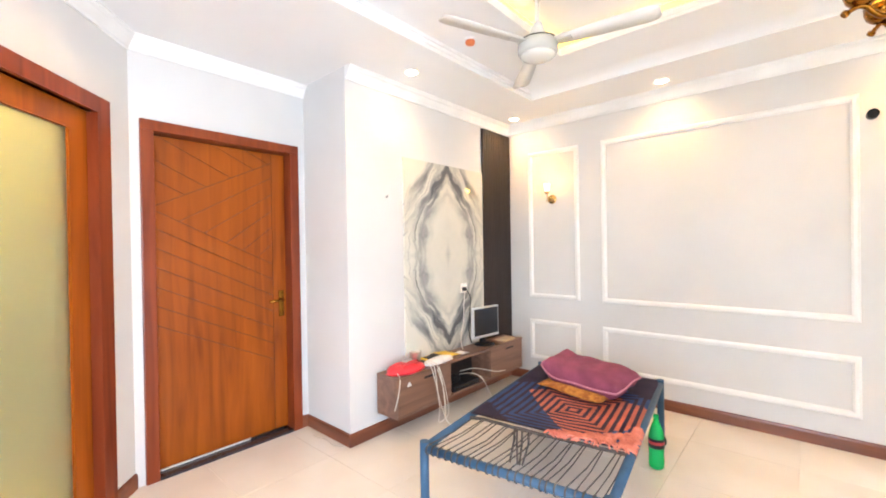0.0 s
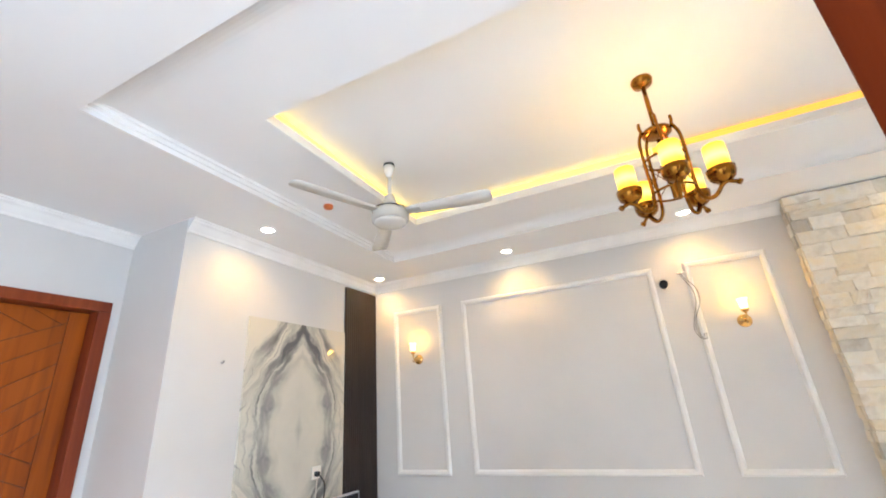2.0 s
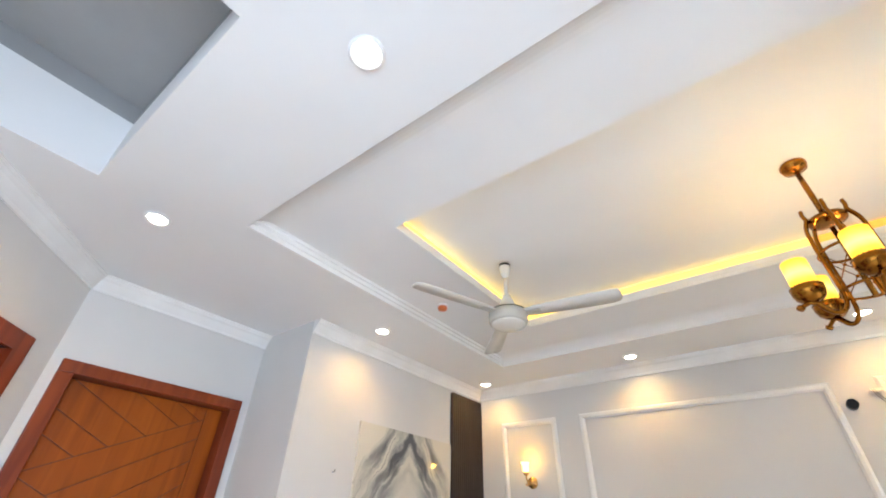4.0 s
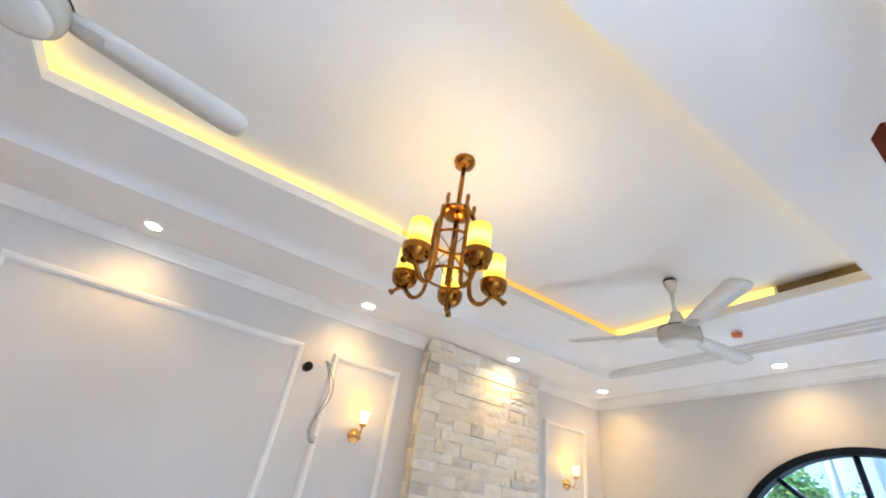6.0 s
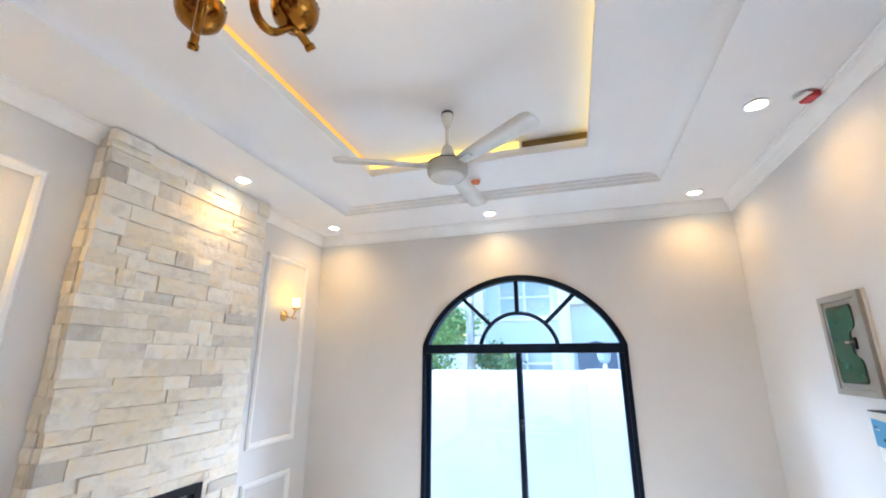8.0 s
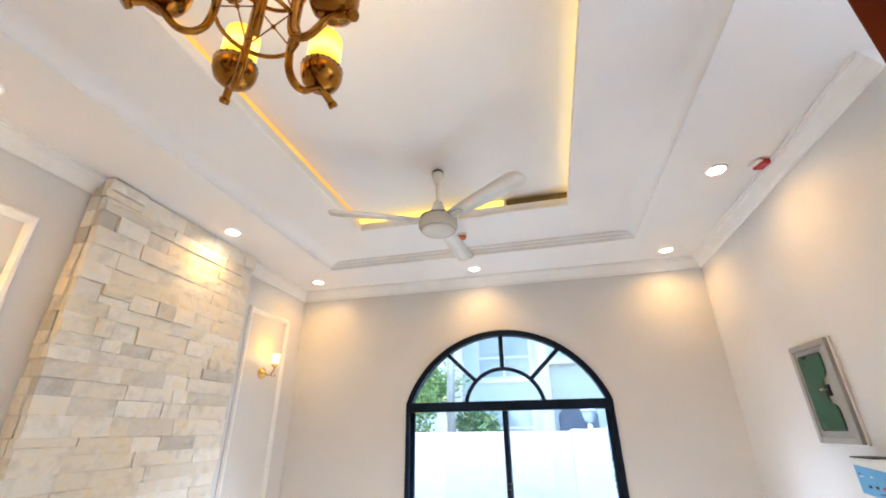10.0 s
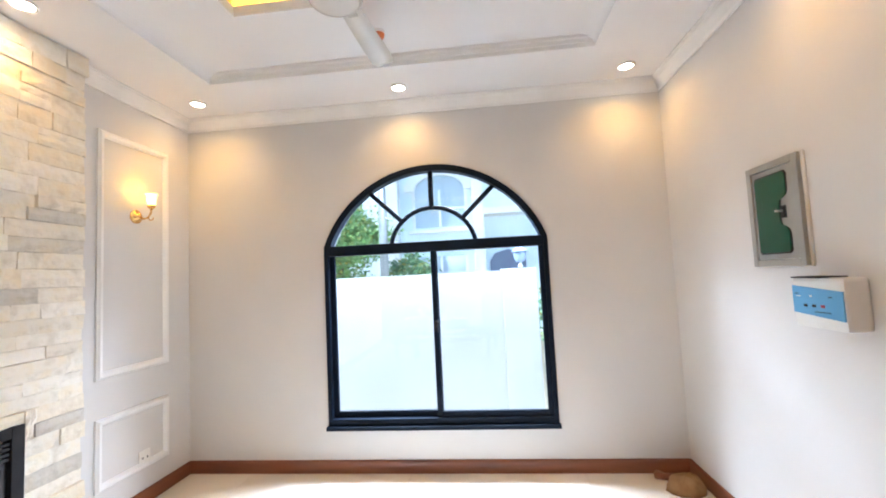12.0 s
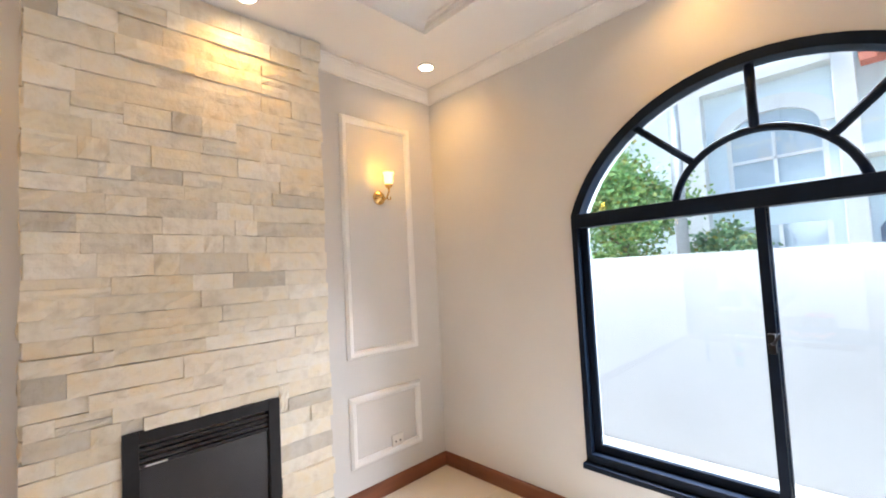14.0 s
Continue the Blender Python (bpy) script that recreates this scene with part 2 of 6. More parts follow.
GROOVE = surface("groove_shadow_wood", (0.055, 0.012, 0.002), (0.095, 0.024, 0.004), 10, 0.6)
LEAFWOOD = wood("red_mahogany", (0.095, 0.0125, 0.0022), (0.19, 0.031, 0.0045), "z", 0.5, 0.0)
LEAFWOOD.node_tree.nodes["Principled BSDF"].inputs["Specular IOR Level"].default_value = 0.07
GRANITE = surface("black_granite", (0.02, 0.018, 0.022), (0.06, 0.05, 0.06), 60, 0.2)


def ledge_stone():
    """Split stone: each piece its own tone of cream, ochre, grey or white, clouded and streaked along its length."""
    m, n, l, p = nodes_of("cream_ledge_stone")
    info, tc = n.new("ShaderNodeObjectInfo"), n.new("ShaderNodeTexCoord")
    tone = ramp(n, [(0.0, (0.50, 0.48, 0.44)), (0.08, (0.61, 0.585, 0.535)), (0.2, (0.75, 0.71, 0.63)), (0.45, (0.81, 0.78, 0.715)), (0.62, (0.74, 0.68, 0.56)), (0.8, (0.78, 0.735, 0.65)), (1.0, (0.85, 0.83, 0.785))])
    l.new(info.outputs["Random"], tone.inputs[0])
    geo = n.new("ShaderNodeNewGeometry")
    off = n.new("ShaderNodeVectorMath")
    off.operation = "MULTIPLY_ADD"
    l.new(info.outputs["Random"], off.inputs[0])
    off.inputs[1].default_value = (9, 9, 9)
    l.new(geo.outputs["Position"], off.inputs[2])
    cloud = n.new("ShaderNodeTexNoise")
    cloud.inputs["Scale"].default_value, cloud.inputs["Detail"].default_value = 11.0, 6
    l.new(off.outputs[0], cloud.inputs["Vector"])
    stain = ramp(n, [(0.30, (0.78, 0.74, 0.66)), (0.48, (1.0, 0.99, 0.95)), (0.70, (1.0, 0.91, 0.72))])
    l.new(cloud.outputs["Fac"], stain.inputs[0])
    mul = n.new("ShaderNodeMix")
    mul.data_type, mul.blend_type = "RGBA", "MULTIPLY"
    mul.inputs[0].default_value = 0.75
    l.new(tone.outputs[0], mul.inputs[6])
    l.new(stain.outputs[0], mul.inputs[7])
    l.new(mul.outputs[2], p.inputs["Base Color"])
    rough = n.new("ShaderNodeTexNoise")
    rough.inputs["Scale"].default_value, rough.inputs["Detail"].default_value = 26, 6
    l.new(off.outputs[0], rough.inputs["Vector"])
    b = n.new("ShaderNodeBump")
    b.inputs["Strength"].default_value, b.inputs["Distance"].default_value = 0.6, 0.014
    l.new(rough.outputs["Fac"], b.inputs["Height"])
    l.new(b.outputs[0], p.inputs["Normal"])
    p.inputs["Roughness"].default_value = 0.75
    return m


STONE = ledge_stone()
MORTAR = surface("stone_backing", (0.52, 0.48, 0.41), (0.64, 0.60, 0.53), 12, 0.9)
MARBLE = marble_slab()
SLATWOOD = wood("espresso_slat_wood", (0.010, 0.006, 0.005), (0.030, 0.018, 0.014), "z", 0.5, 0.05)
WALNUT = wood("walnut_laminate", (0.095, 0.045, 0.028), (0.22, 0.115, 0.075), "y", 0.42, 0.05)
DARKIN = surface("dark_recess", (0.012, 0.009, 0.009), (0.03, 0.022, 0.02), 8, 0.7)
BRASS = surface("antique_brass", (0.23, 0.090, 0.011), (0.34, 0.146, 0.020), 12, 0.2, metal=1.0, bump=0.05)
GOLD = surface("polished_gold", (0.65, 0.38, 0.12), (0.80, 0.52, 0.20), 8, 0.18, metal=1.0)
def amber_glass():
    """Amber cylinder lit by the bulb inside: brightest round the bulb, deeper towards both ends."""
    m, n, l, p = nodes_of("lit_amber_glass")
    tc, sep, mr = n.new("ShaderNodeTexCoord"), n.new("ShaderNodeSeparateXYZ"), n.new("ShaderNodeMapRange")
    l.new(tc.outputs["Object"], sep.inputs[0])
    mr.inputs["From Min"].default_value, mr.inputs["From Max"].default_value = -0.61, -0.485
    l.new(sep.outputs["Z"], mr.inputs["Value"])
    r = ramp(n, [(0.05, (0.60, 0.20, 0.004)), (0.30, (1.0, 0.56, 0.03)), (0.55, (1.0, 0.80, 0.17)), (0.80, (1.0, 0.62, 0.05)), (1.0, (0.82, 0.40, 0.012))])
    l.new(mr.outputs[0], r.inputs[0])
    l.new(r.outputs[0], p.inputs["Emission Color"])
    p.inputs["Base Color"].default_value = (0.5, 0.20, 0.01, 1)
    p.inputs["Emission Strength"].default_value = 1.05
    return m


AMBER = amber_glass()
TULIP = glow("lit_frosted_tulip_glass", (1.0, 0.62, 0.18), 2.2)
# glowing bands fill the cove face in place of plaster lit by strips
LED = glow("yellow_led_glow", (1.0, 0.66, 0.10), 0.85)
DIMLED = glow("dim_orange_led_glow", (1.0, 0.50, 0.07), 0.30)
# dark brown paints the missing light on one stretch of the cove face
UNLITCOVE = surface("unlit_cove_brown", (0.10, 0.06, 0.02), (0.22, 0.15, 0.06), 9, 0.5)
LENS = glow("downlight_lens", (1.0, 0.84, 0.62), 14.0)
FANWHITE = surface("fan_enamel", (0.63, 0.62, 0.58), (0.71, 0.70, 0.66), 6, 0.22)
# fan white darkened to put the motor's shade into the colour; brackets share it
FANGREY = surface("fan_grey_with_shade", (0.44, 0.43, 0.39), (0.52, 0.51, 0.46), 6, 0.25)
ORANGE = surface("orange_plastic_cap", (0.52, 0.12, 0.03), (0.64, 0.18, 0.05), 10, 0.5)
BLACK = surface("black_plastic", (0.008, 0.009, 0.012), (0.018, 0.019, 0.023), 12, 0.45)
BLACK.node_tree.nodes["Principled BSDF"].inputs["Specular IOR Level"].default_value = 0.25
ALU = surface("navy_black_aluminium", (0.003, 0.008, 0.018), (0.006, 0.013, 0.028), 8, 0.5)
ALU.node_tree.nodes["Principled BSDF"].inputs["Specular IOR Level"].default_value = 0.12
GLASS = pane_glass("window_glass", (0.92, 0.98, 1.0))
PLASTIC = surface("white_plastic", (0.72, 0.71, 0.67), (0.80, 0.79, 0.76), 6, 0.35)
SILVER = surface("silver_plastic", (0.55, 0.56, 0.58), (0.66, 0.67, 0.69), 8, 0.3, metal=0.3)
SCREEN = surface("off_screen", (0.006, 0.008, 0.014), (0.010, 0.012, 0.02), 3, 0.25, bump=0.0)
GREYMETAL = surface("grey_enamel_metal", (0.27, 0.265, 0.24), (0.34, 0.335, 0.305), 7, 0.4)
GREENGLASS = surface("green_acrylic", (0.006, 0.062, 0.036), (0.009, 0.09, 0.052), 3, 0.12, bump=0.0)
BLUELABEL = surface("blue_panel_film", (0.10, 0.32, 0.58), (0.13, 0.38, 0.66), 4, 0.35)
CYANPIPE = surface("blue_enamel_pipe", (0.012, 0.055, 0.115), (0.025, 0.085, 0.165), 9, 0.5)
CORD = surface("grey_cord", (0.035, 0.030, 0.030), (0.10, 0.085, 0.075), 40, 0.9)
WEAVE = woven_mat()
PILLOW = surface("plum_cotton", (0.16, 0.030, 0.062), (0.27, 0.062, 0.115), 9, 0.9, bump=0.25, bump_scale=300)
PILLOWEDGE = surface("pink_piping", (0.42, 0.15, 0.20), (0.52, 0.22, 0.27), 20, 0.9)
OCHRE = surface("ochre_print_cloth", (0.27, 0.085, 0.012), (0.47, 0.19, 0.03), 28, 0.9, bump=0.3, bump_scale=200, spread=(0.42, 0.58))
CORAL = surface("coral_fringe", (0.50, 0.13, 0.09), (0.70, 0.24, 0.16), 18, 0.95, bump=0.4, bump_scale=160)
REDBAG = surface("red_polythene", (0.55, 0.012, 0.02), (0.78, 0.03, 0.05), 12, 0.3, bump=0.5, bump_scale=45)
STEEL = surface("brushed_steel", (0.62, 0.61, 0.59), (0.75, 0.75, 0.73), 30, 0.35, metal=1.0)
YELLOW = surface("yellow_paper", (0.75, 0.48, 0.04), (0.85, 0.58, 0.07), 10, 0.6)
PAPER = surface("white_paper", (0.66, 0.65, 0.65), (0.78, 0.77, 0.77), 15, 0.7)
CARD = surface("buff_card", (0.48, 0.37, 0.24), (0.58, 0.46, 0.31), 10, 0.7)
CABLE = surface("cream_cable", (0.60, 0.55, 0.46), (0.70, 0.65, 0.56), 20, 0.5)
CABLEDARK = surface("dark_cable", (0.02, 0.02, 0.022), (0.05, 0.045, 0.045), 20, 0.5)
SACK = surface("brown_jute", (0.24, 0.12, 0.045), (0.36, 0.20, 0.085), 16, 0.9, bump=0.5, bump_scale=160)
RUST = surface("red_junction_plastic", (0.34, 0.012, 0.02), (0.48, 0.03, 0.04), 14, 0.45)
OUTPAINT = surface("outdoor_white_paint", (0.74, 0.74, 0.73), (0.82, 0.82, 0.81), 1.2, 0.8, bump=0.2, bump_scale=90)
# white paint darkened to grey so the strongly lit yard wall keeps tone
YARDPAINT = surface("dimmed_white_yard_paint", (0.258, 0.24, 0.238), (0.298, 0.28, 0.277), 1.2, 0.85, bump=0.2, bump_scale=90)
# pale blue puts the overexposed glare on the house into its paint
HOUSEPAINT = surface("glare_blue_house_paint", (0.70, 0.80, 0.85), (0.78, 0.86, 0.90), 0.8, 0.8, bump=0.15, bump_scale=60)
DARKPANE = surface("pale_house_glass", (0.40, 0.48, 0.55), (0.48, 0.57, 0.63), 1.5, 0.08, bump=0.0)
PORCH = surface("shaded_porch", (0.12, 0.16, 0.23), (0.16, 0.20, 0.28), 2, 0.6)
ROOFTILE = surface("red_roof_tile", (0.30, 0.08, 0.05), (0.44, 0.14, 0.09), 6, 0.8)
PAVING = surface("concrete_paving", (0.30, 0.295, 0.28), (0.38, 0.375, 0.36), 3, 0.85, bump=0.3, bump_scale=60)
EARTH = surface("dusty_ground", (0.22, 0.19, 0.14), (0.32, 0.28, 0.21), 0.4, 0.95, bump=0.4, bump_scale=20)
BARK = surface("tree_bark", (0.08, 0.06, 0.04), (0.17, 0.13, 0.09), 8, 0.9, bump=0.7, bump_scale=40)
POLEGREY = surface("galvanised_pole", (0.36, 0.38, 0.40), (0.46, 0.48, 0.50), 5, 0.45, metal=0.5)


def leaf_material(name, dark, light):
    m, n, l, p = nodes_of(name)
    geo = n.new("ShaderNodeNewGeometry")
    r = ramp(n, [(0.0, dark), (0.8, light), (1.0, (0.30, 0.24, 0.03))])
    l.new(geo.outputs["Random Per Island"], r.inputs[0])
    l.new(r.outputs[0], p.inputs["Base Color"])
    p.inputs["Roughness"].default_value = 0.5
    return m


LEAFGREEN = leaf_material("green_foliage", (0.10, 0.27, 0.08), (0.33, 0.52, 0.17))
LEAFDEEP = leaf_material("deep_foliage", (0.09, 0.20, 0.10), (0.24, 0.38, 0.19))


def frosted_glass():
    m, n, l, p = nodes_of("frosted_glass")
    p.inputs["Base Color"].default_value = (0.72, 0.78, 0.60, 1)
    p.inputs["Transmission Weight"].default_value = 0.9
    p.inputs["Roughness"].default_value = 0.55
    p.inputs["IOR"].default_value = 1.2
    noise_ = n.new("ShaderNodeTexNoise")
    noise_.inputs["Scale"].default_value = 90
    b = n.new("ShaderNodeBump")
    b.inputs["Strength"].default_value, b.inputs["Distance"].default_value = 0.25, 0.004
    l.new(noise_.outputs["Fac"], b.inputs["Height"])
    l.new(b.outputs[0], p.inputs["Normal"])
    return m


FROST = frosted_glass()


def bottle_plastic():
    m, n, l, p = nodes_of("green_bottle_plastic")
    p.inputs["Base Color"].default_value = (0.06, 0.78, 0.24, 1)
    p.inputs["Transmission Weight"].default_value = 0.6
    p.inputs["Roughness"].default_value = 0.08
    p.inputs["IOR"].default_value = 1.12
    return m


BOTTLE = bottle_plastic()


# ---------------------------------------------------------------- mesh helpers
def box(bm, x0, x1, y0, y1, z0, z1, r=0.0):
    made = bmesh.ops.create_cube(bm, size=1.0)["verts"]
    bmesh.ops.scale(bm, vec=(x1 - x0, y1 - y0, z1 - z0), verts=made)
    bmesh.ops.translate(bm, vec=((x0 + x1) / 2, (y0 + y1) / 2, (z0 + z1) / 2), verts=made)
    if r:
        edges = list({e for v in made for e in v.link_edges})
        bmesh.ops.bevel(bm, geom=edges, offset=r, segments=2, affect="EDGES", profile=0.6)
    return bm


def boxed(*a, **k):
    return box(bmesh.new(), *a, **k)


def tube(bm, points, radius, sides=8, close=False, flat=1.0):
    """A round bar along points; flat squeezes it across its second axis."""
    pts = [Vector(q) for q in points]
    rings, count = [], len(pts)
    side = None
    for i, q in enumerate(pts):
        a, b = (pts[i - 1], pts[(i + 1) % count]) if close or 0 < i < count - 1 else (pts[max(i - 1, 0)], pts[min(i + 1, count - 1)])
        d = (b - a).normalized()
        if side is None:
            side = d.cross(Vector((0, 0, 1)) if abs(d.z) < 0.9 else Vector((1, 0, 0))).normalized()
        side = (side - d * side.dot(d)).normalized()
        up = d.cross(side)
        rad = radius[i] if isinstance(radius, (list, tuple)) else radius
        rings.append([bm.verts.new(q + side * rad * math.cos(k * math.tau / sides) + up * rad * flat * math.sin(k * math.tau / sides)) for k in range(sides)])
    for i in range(count if close else count - 1):
        r0, r1 = rings[i], rings[(i + 1) % count]
        for k in range(sides):
            bm.faces.new((r0[k], r0[(k + 1) % sides], r1[(k + 1) % sides], r1[k])).smooth = True
    if not close:
        bm.faces.new(rings[0][::-1])
        bm.faces.new(rings[-1])
    return bm


def lathe(bm, profile, at=(0, 0, 0), sides=20, axis="z"):
    """A turned shape from (radius, height) pairs, closed at both ends."""
    rings = []
    for rad, h in profile:
        ring = []
        for k in range(sides):
            c, s = rad * math.cos(k * math.tau / sides), rad * math.sin(k * math.tau / sides)
            v = (c, s, h) if axis == "z" else (c, -h, s) if axis == "-y" else (h, c, s)
            ring.append(bm.verts.new(Vector(v) + Vector(at)))
        rings.append(ring)
    for r0, r1 in zip(rings, rings[1:]):
        for k in range(sides):
            bm.faces.new((r0[k], r0[(k + 1) % sides], r1[(k + 1) % sides], r1[k])).smooth = True
    bm.faces.new(rings[0][::-1])
    bm.faces.new(rings[-1])
    bmesh.ops.recalc_face_normals(bm, faces=bm.faces)
    return bm


def prism(bm, outline, lo, hi, axis):
    """A flat outline in the two other axes, made solid from lo to hi along axis."""
    def at(a, b, c):
        return (c, a, b) if axis == "x" else (a, c, b) if axis == "y" else (a, b, c)
    low, high = [bm.verts.new(at(a, b, lo)) for a, b in outline], [bm.verts.new(at(a, b, hi)) for a, b in outline]
    bm.faces.new(low[::-1])
    bm.faces.new(high)
    for k in range(len(low)):
        bm.faces.new((low[k], low[(k + 1) % len(low)], high[(k + 1) % len(low)], high[k]))
    bmesh.ops.recalc_face_normals(bm, faces=bm.faces)
    return bm


def sweep(bm, profile, a, b, out):
    """A moulding from a to b on the floor plan: profile of (out, z) pairs, out being the way off the wall."""
    o = Vector((*out, 0)).normalized()
    ends = [[bm.verts.new(Vector((p[0], p[1], 0)) + o * u + Vector((0, 0, z))) for u, z in profile] for p in (a, b)]
    n = len(profile)
    for k in range(n):
        bm.faces.new((ends[0][k], ends[0][(k + 1) % n], ends[1][(k + 1) % n], ends[1][k]))
    bm.faces.new(ends[0][::-1])
    bm.faces.new(ends[1])
    bmesh.ops.recalc_face_normals(bm, faces=bm.faces)
    return bm


def base_of(ob):
    p = Vector((0, 0, 0))
    while ob:
        p += ob.location
        ob = ob.parent
    return p


def mesh(name, bm, material):
    data = bpy.data.meshes.new(name)
    bm.to_mesh(data)
    bm.free()
    data.materials.append(material)
    return data


def part(name, bm, material, parent, label=""):
    """One mesh under a thing or a part; the shape is given in the place's own metres."""
    bmesh.ops.translate(bm, vec=-base_of(parent), verts=bm.verts)
    ob = new(name, mesh(name, bm, material))
    ob.parent = parent
    return tagged(ob, label)


def thing(name, at, label, category, group=""):
    ob = new(name)
    ob.location = at
    ob.empty_display_size = 0.1
    return tagged(ob, label, category, group)


def single(name, bm, material, label, category, at=(0, 0, 0), group=""):
    bmesh.ops.translate(bm, vec=-Vector(at), verts=bm.verts)
    ob = new(name, mesh(name, bm, material))
    ob.location = at
    return tagged(ob, label, category, group)


def setting(name, bm, material, label="", category=""):
    return tagged(new(name, mesh(name, bm, material)), label, category, "", "structure")


def place(ob, poses):
    """Sets a thing at the first pose and copies at the others."""
    for m in poses[1:]:
        copy_thing(ob, m)
    ob.matrix_basis = poses[0]
    return ob


# ---------------------------------------------------------------- structure
TOP = 3.05
D = Vector((0.76, -0.65)).normalized()            # along the slanted wall
DN = Vector((0.65, 0.76)).normalized()            # off it, into the room
C0 = Vector((DOOR_X, 1.03))                       # where the slanted wall begins
C1 = C0 + D * 1.62

floor = setting("floor", boxed(-2.9, 4.1, -1.8, 4.5, -0.1, -0.004), GROUT, "cream polished tile floor with fine joints", "floor")

# ceiling: three stepped levels, and a shallow recess over the lobby
bm = bmesh.new()
R1, R2, HR = (-1.300, 3.365, 1.278, 3.730), (-0.78, 2.842, 1.762, 3.232), (-1.50, -0.41, -1.1, 0.708)
for x0, x1, y0, y1 in ((-3.6, 4.1, R1[3], 4.5), (-3.6, R1[0], R1[2], R1[3]), (R1[1], 4.1, R1[2], R1[3]), (-3.6, 4.1, HR[3], R1[2]),
                       (-3.6, HR[0], -1.8, HR[3]), (HR[1], 4.1, -1.8, HR[3]), (HR[0], HR[1], -1.8, HR[2])):
    box(bm, x0, x1, y0, y1, Z1, TOP)
for lo, hi, in_ in ((Z2, 2.834, 0.0), (2.834, TOP, 0.032)):
    a, b, c, d = R2[0] - in_, R2[1] + in_, R2[2] - in_, R2[3] + in_
    for x0, x1, y0, y1 in ((R1[0], R1[1], d, R1[3]), (R1[0], R1[1], R1[2], c), (R1[0], a, c, d), (b, R1[1], c, d)):
        box(bm, x0, x1, y0, y1, lo, hi)
box(bm, R2[0] - 0.032, R2[1] + 0.032, R2[2] - 0.032, R2[3] + 0.032, Z3, TOP)
setting("ceiling", bm, CEIL, "white stepped false ceiling with a lit cove", "ceiling")

# recess over the lobby, painted grey for its shade
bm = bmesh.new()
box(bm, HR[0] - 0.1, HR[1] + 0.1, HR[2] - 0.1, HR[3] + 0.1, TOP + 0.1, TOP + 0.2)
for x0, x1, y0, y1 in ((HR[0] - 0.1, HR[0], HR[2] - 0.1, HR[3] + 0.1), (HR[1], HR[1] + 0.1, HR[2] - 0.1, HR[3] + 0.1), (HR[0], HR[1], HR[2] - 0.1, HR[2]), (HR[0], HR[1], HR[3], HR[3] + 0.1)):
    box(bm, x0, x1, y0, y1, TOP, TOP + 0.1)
setting("ceiling_recess", bm, RECESSGREY, "recess in the lobby ceiling, its shade painted grey", "ceiling")

# walls
setting("wall_north", boxed(NX - 0.2, 4.1, NY, 4.5, 0, Z1), PAINT, "pale grey painted wall with white moulding panels", "wall")
setting("wall_feature", boxed(NX - 0.2, NX, RETURN_Y, NY, 0, Z1), PAINT, "pale painted wall behind the television unit", "wall")
setting("wall_return", boxed(-2.71, NX - 0.2, RETURN_Y, RETURN_Y + 0.2, 0, Z1), PAINT, "short pale painted return wall", "wall")
DY0, DY1, DZ = 1.14, 2.05, 2.165
bm = bmesh.new()
box(bm, DOOR_X - 0.2, DOOR_X, 0.9, DY0, 0, Z1)
box(bm, DOOR_X - 0.2, DOOR_X, DY1, RETURN_Y, 0, Z1)
box(bm, DOOR_X - 0.2, DOOR_X, DY0, DY1, DZ, Z1)
setting("wall_west", bm, PAINT, "pale painted wall round a wooden door", "wall")


def slanted(bm, s0, s1, t0, t1, z0, z1):
    """A block along the slanted wall: s along it, t off its face."""
    outline = [C0 + D * s + DN * t for s, t in ((s0, t0), (s1, t0), (s1, t1), (s0, t1))]
    return prism(bm, [(q.x, q.y) for q in outline], z0, z1, "z")


GS0, GS1, GZ = 0.29, 1.36, 2.16
bm = bmesh.new()
slanted(bm, 0.0, GS0, -0.2, 0, 0, Z1)
slanted(bm, GS1, 1.62, -0.2, 0, 0, Z1)
slanted(bm, GS0, GS1, -0.2, 0, GZ, Z1)
setting("wall_slanted", bm, PAINT, "pale painted slanted wall round a glazed door", "wall")
setting("wall_lobby_west", boxed(C1.x - 0.25, C1.x - 0.02, -1.8, C1.y, 0, Z1), PAINT, "plain pale wall added to close the unseen lobby", "wall")
# unseen wall; its opening is invented for the lobby fill lamp
bm = bmesh.new()
box(bm, C1.x - 0.02, -0.6, -1.8, -1.6, 0, Z1)
box(bm, 1.4, 1.80, -1.8, -1.6, 0, Z1)
box(bm, -0.6, 1.4, -1.8, -1.6, 0, 0.4)
box(bm, -0.6, 1.4, -1.8, -1.6, 2.4, Z1)
setting("wall_lobby_south", bm, PAINT, "plain pale wall added to close the unseen lobby", "wall")
setting("wall_washroom_back", boxed(-3.6, -3.4, -1.8, 1.9, 0, Z1), PAINT, "plain wall of the room behind the glazed door", "wall")
setting("wall_washroom_side", boxed(-3.4, C1.x - 0.25, -1.8, -1.6, 0, Z1), PAINT, "plain wall of the room behind the glazed door", "wall")
setting("wall_passage_back", boxed(-3.6, DOOR_X - 0.2, 1.9, 2.39, 0, Z1), PAINT, "plain wall behind the wooden door", "wall")
setting("floor_washroom", boxed(-3.6, -2.9, -1.8, 2.4, -0.1, -0.004), GROUT, "plain floor behind the doors", "floor")

EX = 1.80
setting("wall_south", boxed(EX, PX, SY - 0.2, SY, 0, Z1), PAINT, "pale painted wall with an electrical panel", "wall")
bm = bmesh.new()
box(bm, EX, EX + 0.2, -1.8, -0.72, 0, Z1)
box(bm, EX, EX + 0.2, 0.40, SY - 0.2, 0, Z1)
box(bm, EX, EX + 0.2, -0.72, 0.40, 2.22, Z1)
setting("wall_entrance", bm, PAINT, "pale wall with the entrance opening", "wall")

